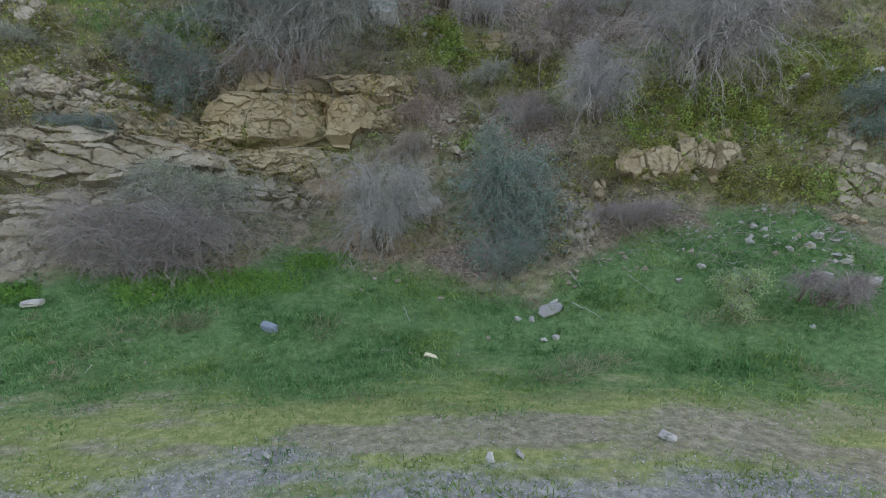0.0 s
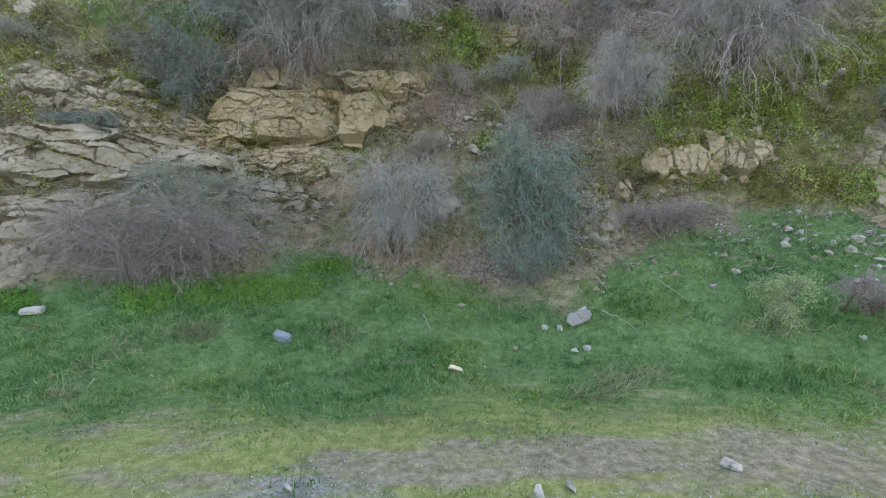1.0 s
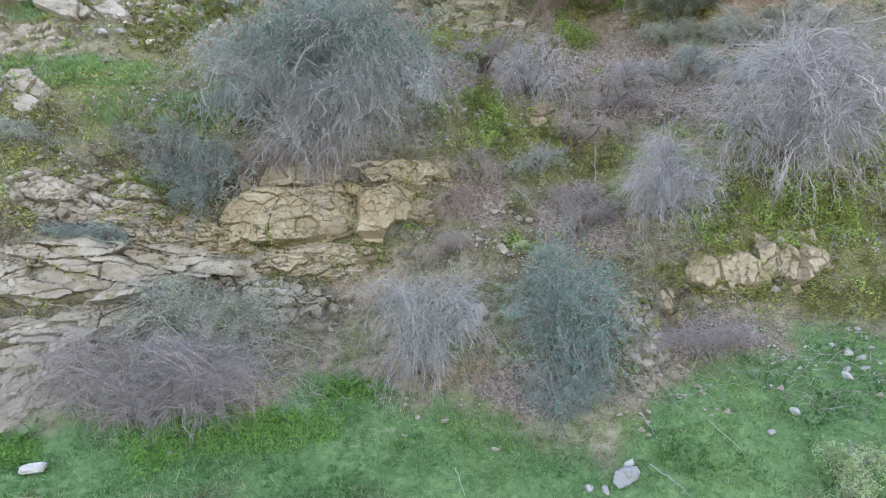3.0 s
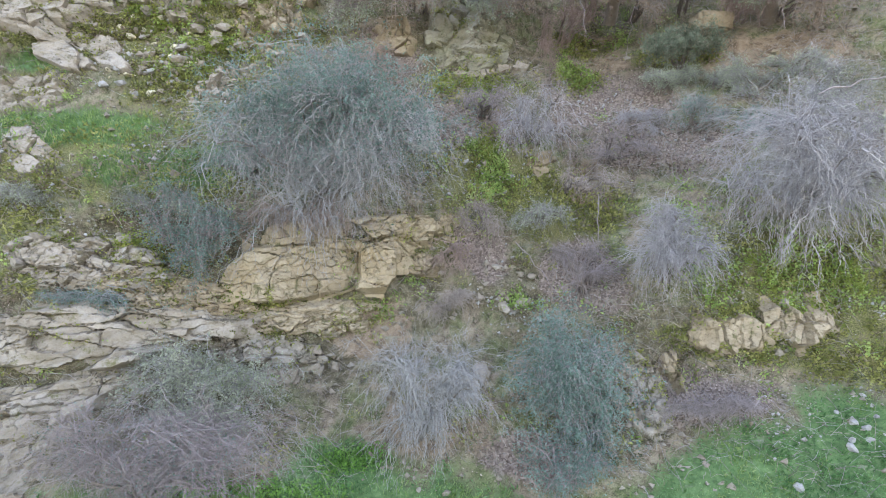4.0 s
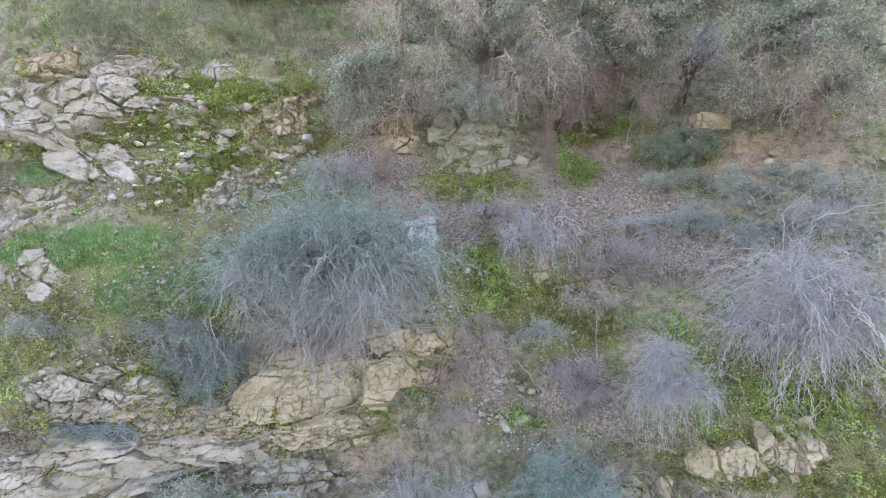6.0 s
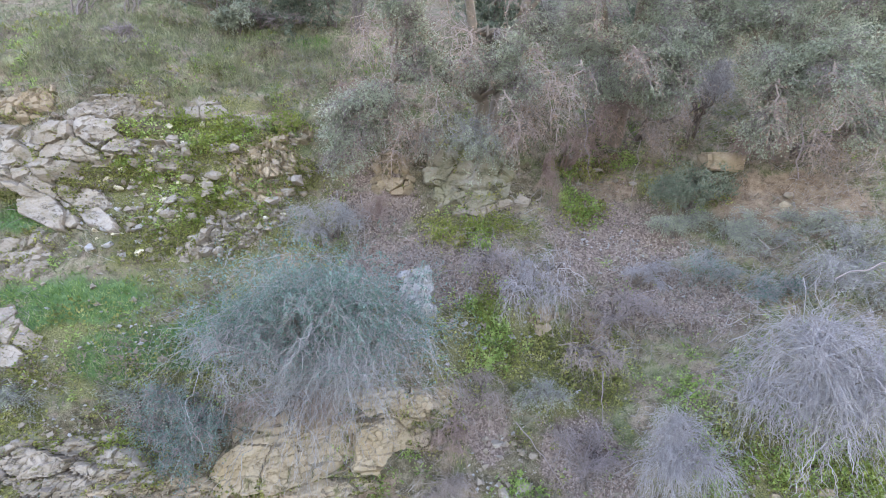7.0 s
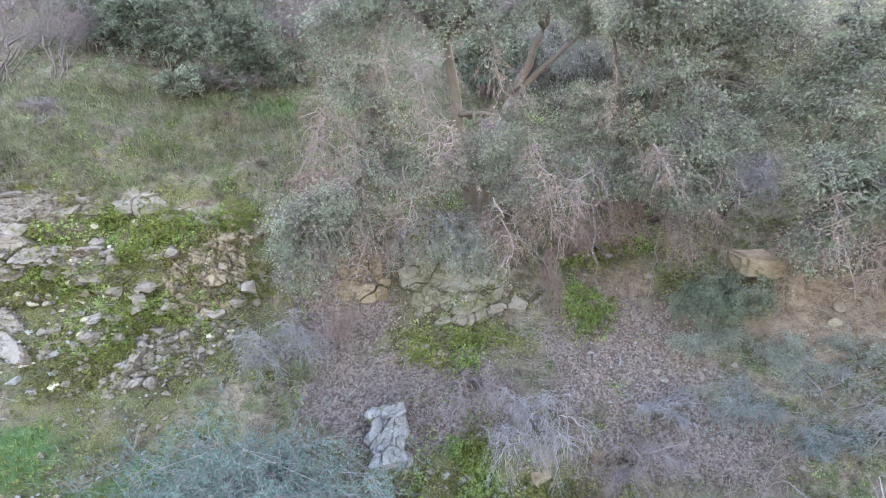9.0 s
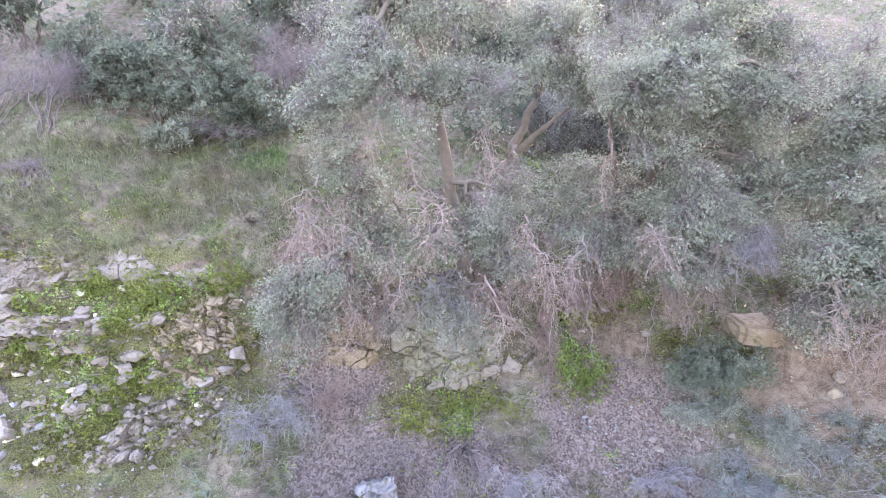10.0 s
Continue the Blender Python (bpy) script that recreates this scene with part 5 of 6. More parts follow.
def height_at(x, y):
    """The height of the ground at x, y, and whether that is on the slope."""
    i = np.clip(((x - TX[0]) / 0.1).astype(int), 0, len(TX) - 1)
    j = (table[i] <= y[:, None]).sum(1)
    on = j > 0
    j0 = np.clip(j - 1, 0, len(TH) - 2)
    a, b = table[i, j0], table[i, j0 + 1]
    return np.where(on, TH[j0] + np.clip((y - a) / np.maximum(b - a, 1e-3), 0, 1) * 0.1, 0.0), on


def ground_points(x, y):
    h, on = height_at(x, y)
    p = np.stack([x, y, h], -1)
    flat = flat_z(x, y)
    p[:, 2] += np.where(on, flat * np.maximum(0, 1 - h / 0.5), flat)
    p[:, 1] -= np.where(on, rough(x, h), 0)
    return p, h


rng = np.random.default_rng(77)
for cx, ch, rx, rh, n, lo, hi, key, label in (
        (-5.8, 8.5, 1.9, 1.3, 120, 0.05, 0.24, "pale", "pale limestone stone lodged in mossy rubble"),
        (-6.2, 8.5, 1.9, 1.3, 60, 0.05, 0.17, "cream", "cream limestone fragment lodged in mossy rubble"),
        (-7.2, 7.7, 1.2, 0.5, 14, 0.06, 0.2, "grey", "grey stone in the mossy bank"),
        (0.5, 3.4, 0.75, 0.5, 12, 0.06, 0.2, "pale", "pale stone on the bank between the shrubs"),
        (6.4, 1.35, 1.0, 0.3, 34, 0.035, 0.12, "grey", "white stone in a heap of rubble by the grass"),
        (-6.9, 4.4, 1.3, 0.3, 9, 0.06, 0.16, "pale", "pale stone on top of the rock wall"),
        (0.1, 5.6, 1.2, 0.8, 14, 0.04, 0.11, "grey", "small stone in leafy ground cover"),
        (-8.0, 5.9, 1.3, 0.5, 9, 0.04, 0.1, "grey", "small grey stone on the terrace"),
        (5.6, 3.6, 1.9, 0.6, 9, 0.05, 0.15, "pale", "small pale stone in the ivy-like cover"),
        (2.4, 1.2, 0.8, 0.35, 10, 0.03, 0.09, "pale", "small stone at the meadow's edge"),
        (-0.5, 0.85, 1.2, 0.2, 9, 0.03, 0.07, "pale", "small stone below the drooping shrub"),
        (5.0, 1.75, 1.0, 0.25, 9, 0.025, 0.06, "grey", "white pebble scattered over the grass"),
        (2.4, 8.9, 0.9, 0.4, 13, 0.05, 0.17, "pale", "pale stone on the littered slope"),
        (3.6, 6.9, 0.4, 0.25, 4, 0.07, 0.12, "pale", "round pale stone on dead leaves"),
        (-0.3, 7.5, 1.2, 0.3, 12, 0.04, 0.12, "pale", "stone in the green cover under the knoll"),
        (7.4, 4.6, 1.2, 0.8, 10, 0.05, 0.2, "grey", "pale slab stone on the green bank"),
        (7.25, 1.75, 0.5, 0.15, 7, 0.1, 0.22, "buff", "tawny boulder at the edge of the grass"),
        (6.4, 8.2, 1.3, 0.6, 4, 0.05, 0.15, "buff", "buff stone on the bare earth bank")):
    for _ in range(n):
        d = in_dome(1, rng)[0]
        x, h = cx + d[0] * rx * 1.1, max(0.1, ch + d[2] * rh * 1.1)
        s = lo + (hi - lo) * rng.random() ** 2.2
        p = slope(np.array([x]), np.array([h]), s * 0.25)[0]
        stone(p, s, key, label, rng, (1, 1, rng.uniform(0.6, 1.0)))
for x, y, s, key, label in (
        (-0.16, 6.62, 0.09, "cream", "yellowish white stone lying in the grass"),
        (2.0, 4.33, 0.085, "grey", "flat white stone on the verge"), (0.63, 3.99, 0.06, "grey", "small grey stone on the gravel"), (0.39, 3.92, 0.065, "grey", "flat white stone on the gravel"),
        (-1.48, 4.04, 0.06, "grey", "small grey stone on the gravel"), (-0.78, 8.75, 0.075, "pale", "upright pale stone below the shrub"), (-0.04, 8.35, 0.065, "pale", "yellowish stone in the grass"),
        (-1.2, 8.78, 0.06, "pale", "small pale stone below the shrub"), (6.05, 8.0, 0.18, "grey", "large white-grey boulder in the rubble"), (6.7, 7.75, 0.16, "grey", "flat white boulder behind the dry bush"),
        (1.15, 7.68, 0.075, "grey", "white stone in the grass"), (1.36, 7.62, 0.085, "grey", "white stone beside the grey slab"), (1.62, 7.15, 0.075, "grey", "white stone in the grass"), (1.45, 7.1, 0.07, "grey", "white stone in the grass"),
        (0.65, 7.2, 0.06, "pale", "small pale stone in the grass"), (0.2, 6.7, 0.04, "pale", "pebble in the grass"), (-0.45, 6.75, 0.05, "pale", "pebble in the grass"), (5.15, 6.95, 0.07, "grey", "grey stone beside the pale bush"),
        (3.9, 8.3, 0.09, "grey", "white stone in the grass"), (4.4, 8.6, 0.1, "grey", "white stone in the grass"), (-3.8, 6.3, 0.04, "pale", "pebble in the grass"), (-4.9, 6.2, 0.05, "buff", "dull stone in the grass")):
    p, _ = ground_points(np.array([x]), np.array([y]))
    stone(p[0] + [0, 0, s * 0.3], s, key, label, rng, (1.15, 0.9, 0.75), "boulder" if s > 0.15 else "stone", turn=(rng.uniform(-12, 12), rng.uniform(-12, 12), rng.uniform(0, 360)))
p, _ = ground_points(np.array([1.62, 1.78]), np.array([7.75, 7.95]))
stone(p[0] + [0, 0, 0.1], 0.21, "slab", "flat grey stone slab leaning in the grass", rng, (1.25, 0.7, 0.35), "stone_slab", turn=(34, -14, 16))
stone(p[1] + [0, 0, 0.1], 0.085, "grey", "white stone resting on the grey slab", rng, (1.2, 0.8, 0.8), turn=(10, -20, 30))
stone(slope(np.array([6.6]), np.array([8.35]))[0] + [0, -0.05, 0], 0.2, "buff", "tawny stone half buried in the earth bank", rng, (1.2, 0.8, 0.8), "boulder", turn=(4, 3, 70))
for x, h, size in ((3.0, 7.25, 0.07), (3.4, 7.15, 0.1), (2.95, 7.0, 0.08), (4.2, 8.75, 0.09), (3.75, 8.6, 0.1)):
    stone(slope(np.array([x]), np.array([h]))[0], size, "pale", "small pale stone among dead leaves", rng)
stone(slope(np.array([2.25]), np.array([9.2]))[0], 0.2, "pale", "upright pale stone below the trees", rng, (0.8, 0.8, 1.3), "boulder", turn=(5, 12, 0))

# ---- litter thrown on the verge ----
def crumpled(name, at, size, turn, material, label, category, seed, dent=0.15):
    bm = bmesh.new()
    bmesh.ops.create_cube(bm, size=1.0)
    bmesh.ops.bevel(bm, geom=bm.edges[:], offset=0.12, segments=2, affect="EDGES")
    bmesh.ops.subdivide_edges(bm, edges=bm.edges[:], cuts=1, use_grid_fill=True)
    for v in bm.verts:
        c = v.co
        v.co = c + c.normalized() * 0.13 * noise.noise(c * 3.1 + Vector((seed, 0, 0)))
        if c.z > 0.2:
            v.co.z -= dent * (0.5 - abs(c.x))
    me = bpy.data.meshes.new(name)
    bm.to_mesh(me)
    bm.free()
    ob = new(name, me)
    me.materials.append(material)
    ob.matrix_world = pose(*at, *turn) @ Matrix.Diagonal((*size, 1))
    return tagged(ob, label, category)


crumpled("boulder", (5.22, 13.98, 9.1), (0.78, 0.8, 0.4), (4, 3, 0), BUFF, "tawny squared boulder jutting from the bank", "stone", 11, 0.03)["group"] = "loose stones"
p, _ = ground_points(np.array([-2.5, -6.2, -6.95]), np.array([7.15, 7.55, 7.6]))
crumpled("plastic_canister", p[0] + [0, 0, 0.07], (0.24, 0.12, 0.1), (24, 14, -14), PLASTIC_BLUE, "faded blue crushed plastic canister lying in the grass", "canister", 3)
crumpled("plastic_tray", p[1] + [0, 0, 0.06], (0.29, 0.14, 0.08), (16, -3, 4), PLASTIC_WHITE, "dirty white plastic tray lying in the grass", "tray", 7)
crumpled("plastic_scrap", p[2] + [0, 0, 0.06], (0.16, 0.14, 0.1), (10, 8, 30), PLASTIC_WHITE, "scrap of white plastic in the grass", "plastic scrap", 9)


def stick(a, b, r, label, seed, material=BARK_GREY):
    g = np.random.default_rng(seed)
    line = bend(np.array([a], float), np.array([b], float), 8, 0.03, 0.022, g)
    ob = part("fallen_stick", tubes("stick", line, [np.linspace(r, r * 0.5, 8) * 0.65], 5), material)
    tagged(ob, label, "stick", "fallen sticks")


for k, (x0, y0, x1, y1, r, lab) in enumerate(((2.05, 7.95, 2.4, 7.45, 0.014, "thin pale stick lying in the grass"), (-0.62, 7.9, -0.5, 7.5, 0.013, "crooked pale stick in the grass"),
                                              (3.1, 8.5, 3.35, 8.05, 0.012, "thin dry stick in the grass"), (2.2, 8.7, 2.3, 8.35, 0.012, "thin dry stick at the meadow's edge"), (-4.35, 6.1, -4.33, 5.95, 0.012, "short stub of wood in the grass"))):
    p, _ = ground_points(np.array([x0, x1]), np.array([y0, y1]))
    stick(p[0] + [0, 0, 0.08], p[1] + [0, 0, 0.05], r, lab, 400 + k)
for k, (a, b, r, lab) in enumerate((((0.5, 11.15, 4.3), (1.35, 10.75, 3.2), 0.018, "long bleached stick leaning on the bank"), ((2.1, 11.4, 5.2), (2.05, 11.1, 4.3), 0.02, "crooked dead stick on the bank"), ((1.9, 11.0, 4.4), (2.1, 10.8, 3.9), 0.018, "forked dead stick on the bank"),
                                    ((5.9, 11.1, 7.0), (7.8, 11.3, 7.5), 0.026, "long pale fallen branch over the brush"), ((2.1, 13.6, 10.3), (2.2, 13.3, 8.7), 0.02, "thin dead stem hanging from the trees"), ((3.6, 14.3, 9.6), (3.4, 14.2, 8.3), 0.018, "thin bare stem on the slope"),
                                    ((6.4, 13.1, 10.0), (6.3, 12.9, 8.7), 0.035, "bent tan stem hanging over the earth bank"), ((-2.6, 12.9, 8.4), (-2.55, 13.0, 7.3), 0.018, "thin bare stem among dead leaves"))):
    stick(a, b, r, lab, 420 + k, BARK_MAUVE)

# ---- cover of the ground: grass, leaves, litter ----
def rosettes(at, k, spread, g):
    """Each point k times over, spread out a little."""
    return np.repeat(at, k, axis=0) + g.normal(size=(len(at) * k, 3)) * spread


def sample_slope(n, lo_h, hi_h, g, x0=-13.0, x1=13.0):
    return g.uniform(x0, x1, n), g.uniform(lo_h, hi_h, n)


def stuff(name, me, material, label, category):
    return tagged(part(name, me, material), label, category, kind="stuff")


g = np.random.default_rng(5)
n = 500000
x, y = g.uniform(-11.5, 11.5, n), g.uniform(2.3, 10.2, n)
p, h = ground_points(x, y)
cov = covers(x, y, h)
tuft = np.clip(0.5 + 0.35 * fractal(x, y, 0 * x, 1.6, 2, 90) + 0.28 * fractal(x, y, 0 * x, 5.5, 2, 91), 0, 1.4)
keep = g.random(n) < cov["grass"] * np.clip(0.4 + 0.8 * tuft, 0.1, 1) * 0.9 * (cov["grass"] > 0.25)
hue = fractal(x, y, 0 * x, 0.8, 4, 92) + 0.8 * cov["dry"] + g.normal(size=n) * 0.25
for name, only, blade, label in (("meadow_grass", hue < 0.52, BLADE, "lush green grass of the verge below the rocks"), ("light_grass", hue >= 0.52, BLADE_LIGHT, "yellow-green grass of the verge below the rocks")):
    pick = keep & only
    q, tf = p[pick], tuft[pick]
    way = g.normal(size=q.shape) * 0.75 + [0, -0.3, 0.55]
    stuff(name, leaves(name, q - [0, 0, 0.01], way, (0.03 + 0.07 * tf) * (1 - 0.5 * cov["dry"][pick]) * g.uniform(0.5, 1.5, len(q)), 0.17, g), blade, label, "grass")
hay = (g.random(n) < 0.9 * np.clip(fractal(x, y, 0 * x, 1.1, 3, 93) - 0.5, 0, 1) * cov["grass"]) & (h < 0.4) & (cov["dry"] < 0.35)
q = p[hay]
stuff("old_grass", leaves("old_grass", q, g.normal(size=q.shape) * 0.5 + [0.3, -0.4, 0.5], g.uniform(0.1, 0.22, len(q)), 0.05, g), HAY, "grey tufts of old dry grass in the verge", "grass")
keep = g.random(n) < (cov["dry"] * 0.4 * (1 - 0.8 * cov["worn"]) + cov["gravel"] * 0.04) * np.clip(tuft + 0.2, 0, 1)
q = p[keep]
way = g.normal(size=q.shape) * 0.7 + [0, -0.1, 0.6]
stuff("verge_grass", leaves("verge_grass", q - [0, 0, 0.01], way, g.uniform(0.025, 0.065, len(q)), 0.14, g), BLADE_DRY, "short yellowing grass along the gravel track", "grass")
keep = (g.random(n) < cov["gravel"] * 0.2 + cov["worn"] * 0.06) & (y < 6.2)
q = p[keep]
stuff("gravel", leaves("gravel", q + [0, 0, 0.004], g.normal(size=q.shape) * [1, 1, 0.3], 0.007 + 0.018 * g.random(len(q)) ** 2, 0.9, g, 0.5), GREYROCK, "loose grey gravel of the track", "gravel")

x, h = sample_slope(200000, 5.2, 13.6, g, -11, -1)
for name, at, tall, blade, label in (("terrace_grass", patches(x, h, TERRACE), 0.11, BLADE_LIGHT, "lush green grass on the terrace of the slope"),
                                     ("bank_grass", patches(x, h, ((-6.6, 11.7, 3.6, 1.15), (-3.2, 11.2, 0.8, 0.8))), 0.15, BANK, "olive green grass on the bank below the bushes")):
    keep = g.random(len(x)) < at * np.clip(0.75 + 0.6 * fractal(x, 0 * x, h, 2.2, 3, 89), 0.1, 1)
    q = slope(x[keep], h[keep])
    stuff(name, leaves(name, q, g.normal(size=q.shape) * 0.5 + [0, -0.25, 0.8], tall * g.uniform(0.4, 1.1, len(q)), 0.13, g), blade, label, "grass")
# small herbs and cushions between the stones
x, h = sample_slope(9000, 1.0, 12.6, g, -11, 10)
keep = g.random(len(x)) < np.clip(0.3 + fractal(x, 0 * x, h, 0.9, 3, 111), 0, 0.8) * (h > np.interp(x, MEADOW_X, MEADOW_H) + 0.15) * (1 - 0.8 * patches(x, h, LITTER))
x, h = x[keep], h[keep]
hue = fractal(x, 0 * x, h, 0.6, 2, 113) + g.normal(size=len(x)) * 0.3
for name, only, mat, label in (("brown_herbs", hue < -0.22, HERB_BROWN, "small brown dry herbs in tufts on the slope"), ("low_herbs", (hue >= -0.22) & (hue < -0.02), WEED_GREY, "small grey-green herbs in tufts on the slope"), ("green_herbs", (hue >= -0.02) & (hue < 0.3), MOSS, "small olive cushions of herbs on the slope"),
                               ("leafy_herbs", hue >= 0.3, LEAF_BRIGHT, "small leafy green herbs in tufts on the slope")):
    q = slope(x[only], h[only], 0.03)
    wide = np.repeat(g.uniform(0.03, 0.09, len(q)), 22)[:, None]
    up = np.repeat(normal(x[only], h[only]), 22, axis=0)
    off = g.normal(size=(len(q) * 22, 3)) * wide * [1, 0.7, 0.8]
    q = np.repeat(q, 22, axis=0) + off
    stuff(name, leaves(name, q, off / wide + g.normal(size=q.shape) * 0.5 + up * 0.5, g.uniform(0.035, 0.085, len(q)), 0.45, g, face=up + [0, 0, 0.5]), mat, label, "herbs")

x, h = sample_slope(110000, 0.9, 11.0, g, -11, 11)
m = patches(x, h, LEAFY) * np.where(x < -4.4, 0.28, np.where(x > 3.9, 0.42, 1.0)) * (h > np.interp(x, MEADOW_X, MEADOW_H))
keep = g.random(len(x)) < m * np.clip(0.12 + 1.5 * fractal(x, 0 * x, h, 1.5, 4, 95), 0, 0.8)
q = slope(x[keep], h[keep], g.uniform(0.02, 0.12, keep.sum()))
up = np.repeat(normal(x[keep], h[keep]), 8, axis=0)
q = rosettes(q, 8, 0.045, g)
stuff("ground_cover", leaves("ground_cover", q, up * 0.3 + g.normal(size=q.shape) * 0.8, g.uniform(0.03, 0.068, len(q)), 0.75, g, face=up + [0, -0.2, 0.4]), LEAF_BRIGHT, "bright green leafy plants covering the banks", "ground cover")
x, h = sample_slope(420000, 0.9, 11.0, g, -11, 11)
m = patches(x, h, MOSSY) * np.where(x < -4.4, 0.6, 1.0) * (h > np.interp(x, MEADOW_X, MEADOW_H))
keep = g.random(len(x)) < m * np.clip(0.45 + fractal(x, 0 * x, h, 1.9, 3, 96), 0, 1)
q = slope(x[keep], h[keep], g.uniform(0.0, 0.08, keep.sum()))
stuff("olive_weeds", leaves("olive_weeds", q, normal(x[keep], h[keep]) * 0.6 + g.normal(size=q.shape) * 0.7, g.uniform(0.03, 0.085, len(q)), 0.6, g), MOSS, "olive moss and low weeds between the stones", "weeds")
x, h = sample_slope(190000, 0.8, 10.2, g, -9, 11)
keep = g.random(len(x)) < patches(x, h, LITTER) * 0.9 + 0.035 * (h > np.interp(x, MEADOW_X, MEADOW_H))
q = slope(x[keep], h[keep], g.uniform(0.0, 0.03, keep.sum()))
stuff("leaf_litter", leaves("leaf_litter", q, np.cross(normal(x[keep], h[keep]), g.normal(size=q.shape)) + normal(x[keep], h[keep]) * 0.25, g.uniform(0.022, 0.048, len(q)), 0.6, g), LEAF_DEAD, "pinkish brown dead leaves lying on the slope", "leaf litter")
x, h = sample_slope(200000, 0.9, 16.0, g, -13, 12)
m = np.clip(0.55 + fractal(x, 0 * x, h, 0.8, 3, 97), 0, 1) * (1 - patches(x, h, STONY) * 0.45) * (1 - patches(x, h, LITTER) * 0.8)
keep = g.random(len(x)) < m * (h > np.interp(x, MEADOW_X, MEADOW_H) + 0.1)
q = slope(x[keep], h[keep])
stuff("dry_weeds", leaves("dry_weeds", q, g.normal(size=q.shape) * 0.6 + [0, -0.4, 0.6], g.uniform(0.06, 0.2, len(q)), 0.09, g), WEED_GREY, "grey-green weeds and dry stems on the slope", "weeds")
x, h = sample_slope(80000, 2.5, 10.6, g, -9.5, 8.5)
keep = g.random(len(x)) < patches(x, h, BRIGHT) * np.where(x < -4.4, 0.75, 0.8) * np.clip(0.15 + 1.5 * fractal(x, 0 * x, h, 1.8, 3, 103), 0, 0.9)
q = slope(x[keep], h[keep], g.uniform(0.03, 0.16, keep.sum()))
up = np.repeat(normal(x[keep], h[keep]), 9, axis=0)
q = rosettes(q, 9, 0.05, g)
stuff("bright_moss", leaves("bright_moss", q, up * 0.3 + g.normal(size=q.shape) * 0.8, g.uniform(0.025, 0.06, len(q)), 0.75, g, face=up + [0, -0.2, 0.4]), LEAF_MOSS, "bright yellow-green moss and seedlings on the rubble", "moss")
spots = np.repeat(np.concatenate(MOSS_SPOTS), 7, axis=0)
spots = spots + g.normal(size=spots.shape) * 0.025
stuff("rock_moss", leaves("rock_moss", spots, g.normal(size=spots.shape) * 0.7 + [0, -0.5, 0.3], g.uniform(0.025, 0.07, len(spots)), 0.6, g), MOSS, "olive moss and small weeds in the joints of the rock", "moss")
n = 60000
x, h = g.uniform(-8.5, -1.2, n), g.uniform(0.35, 1.2, n)
keep = g.random(n) < 0.8 * patches(x, h, ((-4.0, 0.68, 1.2, 0.18), (-2.3, 0.95, 0.5, 0.12), (-7.2, 0.6, 0.8, 0.12)))
q = slope(x[keep], h[keep], g.uniform(0.0, 0.07, keep.sum()))
stuff("clover", leaves("clover", q, g.normal(size=q.shape) * 0.7 + [0, -0.3, 0.4], g.uniform(0.025, 0.05, len(q)), 0.9, g), LEAF_CLOVER, "bright green clover patch at the foot of the thicket", "ground cover")


def pebbles(name, at, size, g):
    """One mesh of small eight-faced stones."""
    n = len(at)
    six = np.array([(1, 0, 0), (0, 1, 0), (-1, 0, 0), (0, -1, 0), (0, 0, 0.8), (0, 0, -0.8)])
    v = at[:, None] + (six[None] + g.normal(size=(n, 6, 3)) * 0.22) * size[:, None, None]
    tri = np.array([(0, 1, 4), (1, 2, 4), (2, 3, 4), (3, 0, 4), (1, 0, 5), (2, 1, 5), (3, 2, 5), (0, 3, 5)])
    return mesh_from(name, v.reshape(-1, 3), (np.arange(n)[:, None, None] * 6 + tri[None]).reshape(-1, 3))


x, h = sample_slope(26000, 0.55, 10.5, g, -10.5, 10.5)
m = 0.05 + 0.16 * patches(x, h, MOSSY) + 0.12 * patches(x, h, STONY) + 0.12 * patches(x, h, LITTER) + 0.5 * patches(x, h, ((-5.7, 8.4, 2.0, 1.4), (-7.6, 5.8, 1.6, 0.6))) + 0.5 * patches(x, h, ((2.2, 1.1, 1.3, 0.4), (5.2, 1.7, 1.2, 0.3), (-0.6, 0.95, 1.3, 0.25)))
keep = g.random(len(x)) < m * np.clip(0.5 + fractal(x, 0 * x, h, 1.5, 3, 99), 0, 1)
q = slope(x[keep], h[keep], 0.01)
stuff("pebbles", pebbles("pebbles", q, 0.012 + 0.06 * g.random(len(q)) ** 2.5, g), PALE, "small pale pebbles scattered over the slope", "pebbles")

# ---- broken rock strewn over the slope ----
x, h = sample_slope(60000, 1.0, 11.0, g, -11, 10)
rubble = np.maximum(patches(x, h, ((-5.9, 8.5, 2.1, 1.6), (-6.6, 4.4, 1.6, 0.5))), 0.5 * patches(x, h, STONY))
keep = g.random(len(x)) < 0.5 * rubble * np.clip(0.1 + 1.3 * fractal(x, 0 * x, h, 1.6, 3, 99), 0, 1) + 0.008
size = 0.014 + 0.08 * g.random(keep.sum()) ** 3.2
stuff("rubble", pebbles("rubble", slope(x[keep], h[keep], size * 0.6), size, g), PALE, "broken pale limestone rubble strewn over the slope", "rubble")
x, h = sample_slope(64000, 0.9, 11.8, g, -9.5, 11)
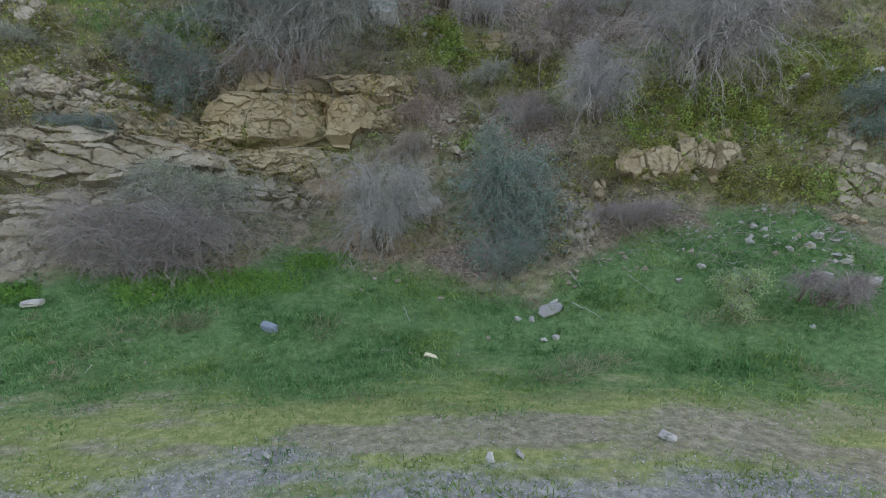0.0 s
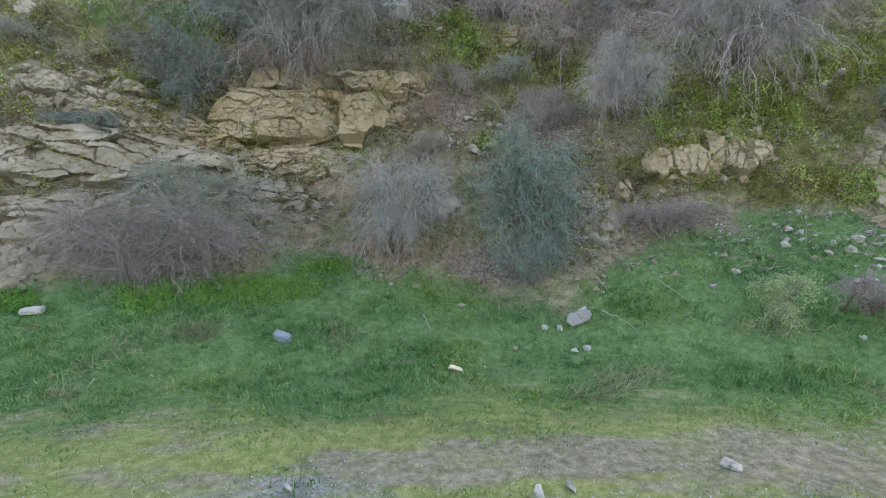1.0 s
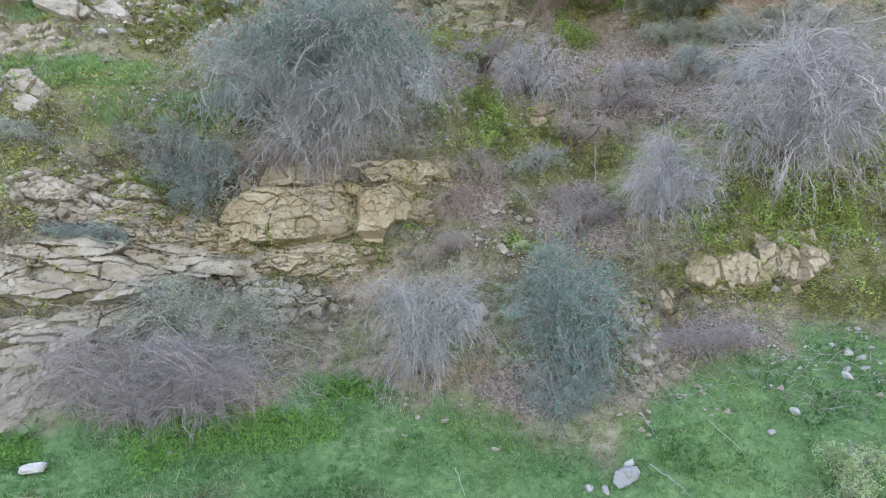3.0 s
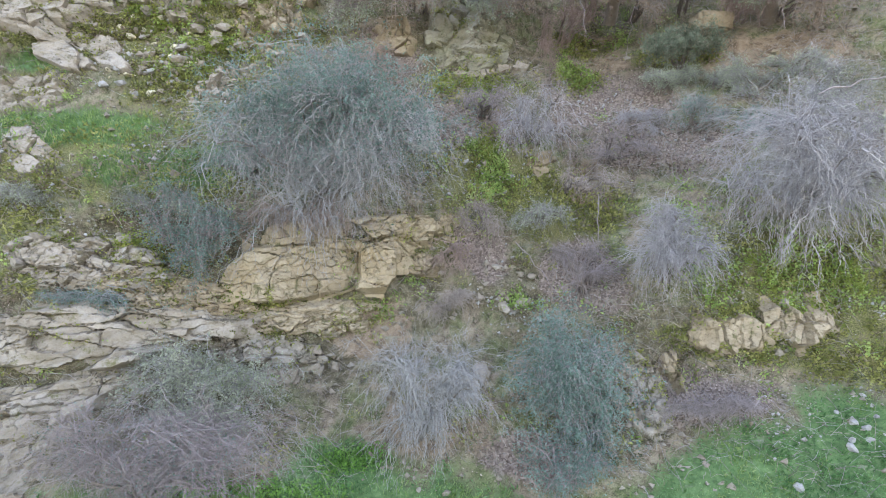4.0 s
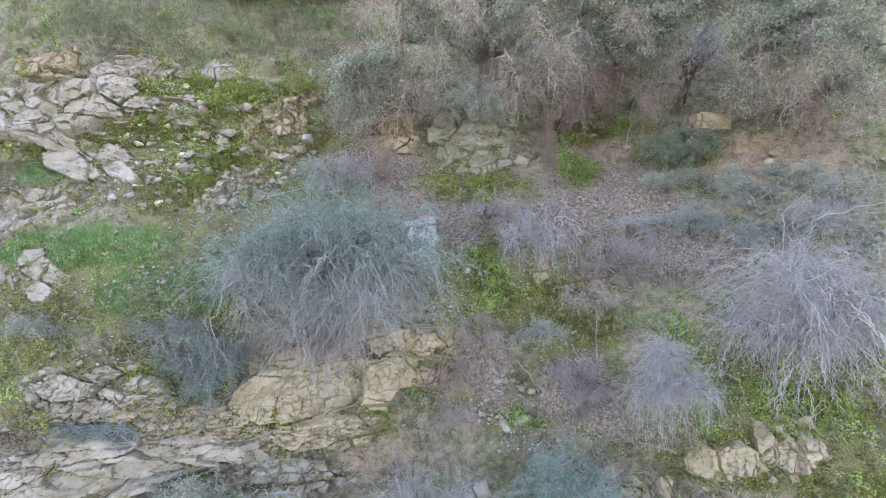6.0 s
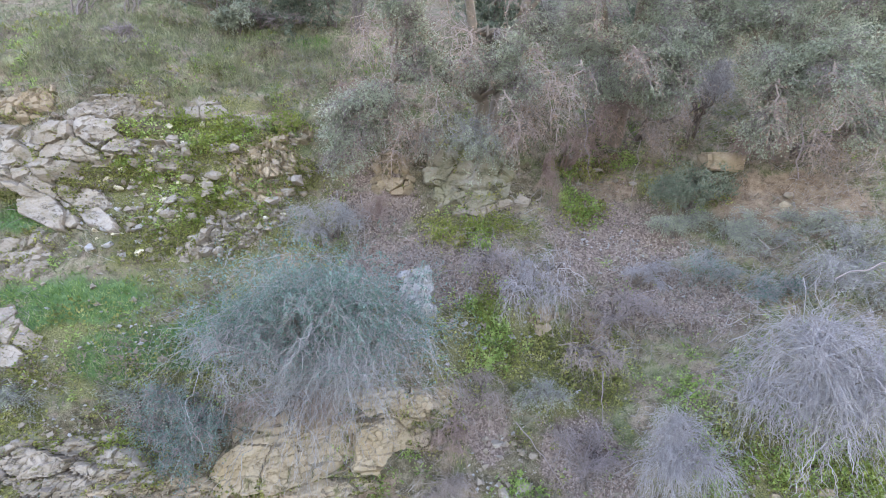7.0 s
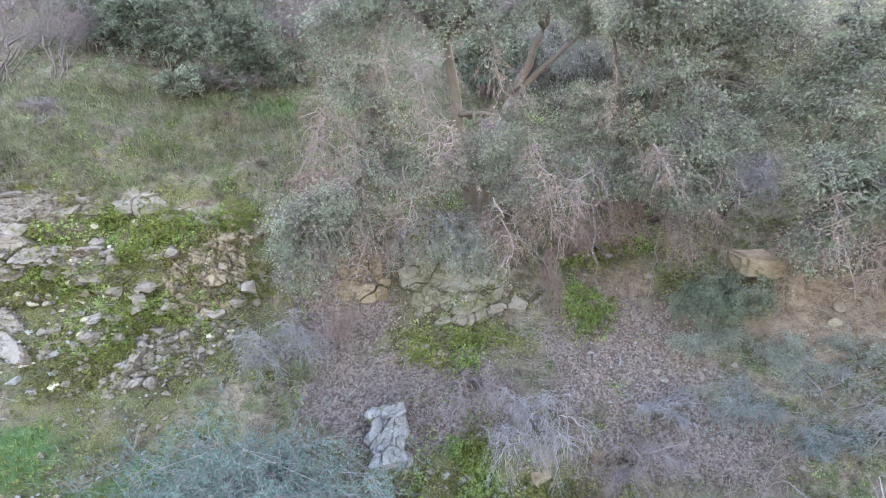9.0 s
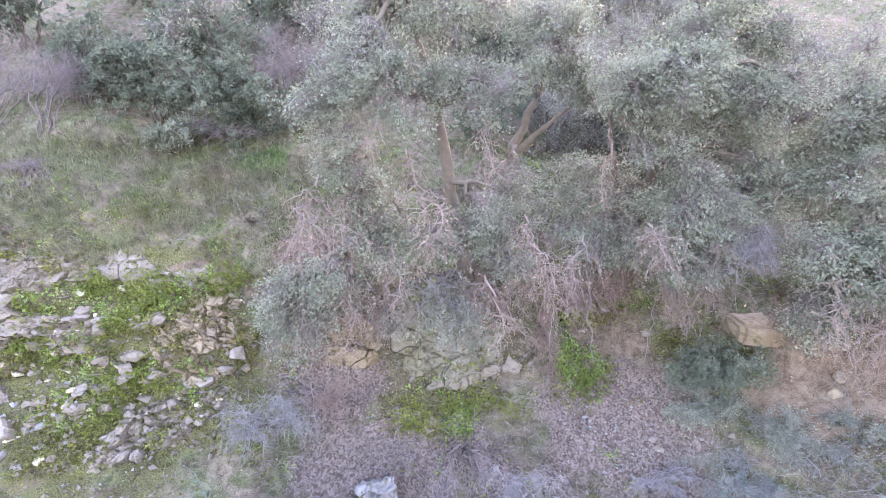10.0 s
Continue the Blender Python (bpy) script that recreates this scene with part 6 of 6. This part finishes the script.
keep = g.random(len(x)) < np.clip(0.3 + 0.8 * fractal(x, 0 * x, h, 0.7, 3, 101), 0.05, 0.8) * (1 - 0.6 * patches(x, h, STONY)) * np.where(x < -3.5, 0.4, 1.0)
q = slope(x[keep], h[keep], g.uniform(0, 0.06, keep.sum()))
lie = g.normal(size=q.shape) * [0.8, 0.4, 0.5] + [0, -0.25, -0.1]
q2 = q + lie / np.linalg.norm(lie, axis=1, keepdims=True) * (0.1 + 0.65 * g.random((len(q), 1)) ** 2)
lines = bend(q, q2, 4, 0.12, 0.06, g)
wood = g.integers(0, 3, len(q))
for k, bark in enumerate((BARK_MAUVE, BARK_TAN, BARK_GREY)):
    pick = wood == k
    stuff("dry_stems", tubes("dry_stems", lines[pick], np.linspace(0.004, 0.0016, 4) * g.uniform(0.6, 1.4, (pick.sum(), 1))), bark, "thin dry stems and twigs tangled over the slope", "dry stems")

x, h = sample_slope(40000, 0.9, 9.5, g, -10, 9)
white = patches(x, h, ((-7.6, 5.6, 2.4, 0.8), (-7.2, 4.5, 1.8, 0.5), (0.1, 5.6, 1.2, 0.8), (1.9, 5.0, 1.0, 0.6), (0.6, 3.3, 1.0, 0.7), (5.6, 3.4, 2.0, 0.5), (2.9, 6.8, 1.6, 0.8), (-6.0, 8.4, 2.2, 1.4), (5.6, 1.6, 1.4, 0.4)))
keep = g.random(len(x)) < 0.45 * white * np.clip(0.15 + 1.2 * fractal(x, 0 * x, h, 2.2, 3, 107), 0, 1)
size = 0.01 + 0.035 * g.random(keep.sum()) ** 2.2
stuff("white_pebbles", pebbles("white_pebbles", slope(x[keep], h[keep], 0.05 + 0.4 * size), size, g), GREYROCK, "small whitish pebbles showing between the weeds", "pebbles")

# ---- loose chippings on the track and the verge ----
x, y = g.uniform(-6, 6, 60000), g.uniform(2.6, 5.6, 60000)
p, h = ground_points(x, y)
cov = covers(x, y, h)
keep = g.random(len(x)) < 0.3 * cov["gravel"] + 0.05 * cov["worn"] + 0.003
stuff("chippings", pebbles("chippings", p[keep] + [0, 0, 0.004], 0.003 + 0.009 * g.random(keep.sum()) ** 2, g), GRIT, "whitish stone chippings on the gravel track", "gravel")
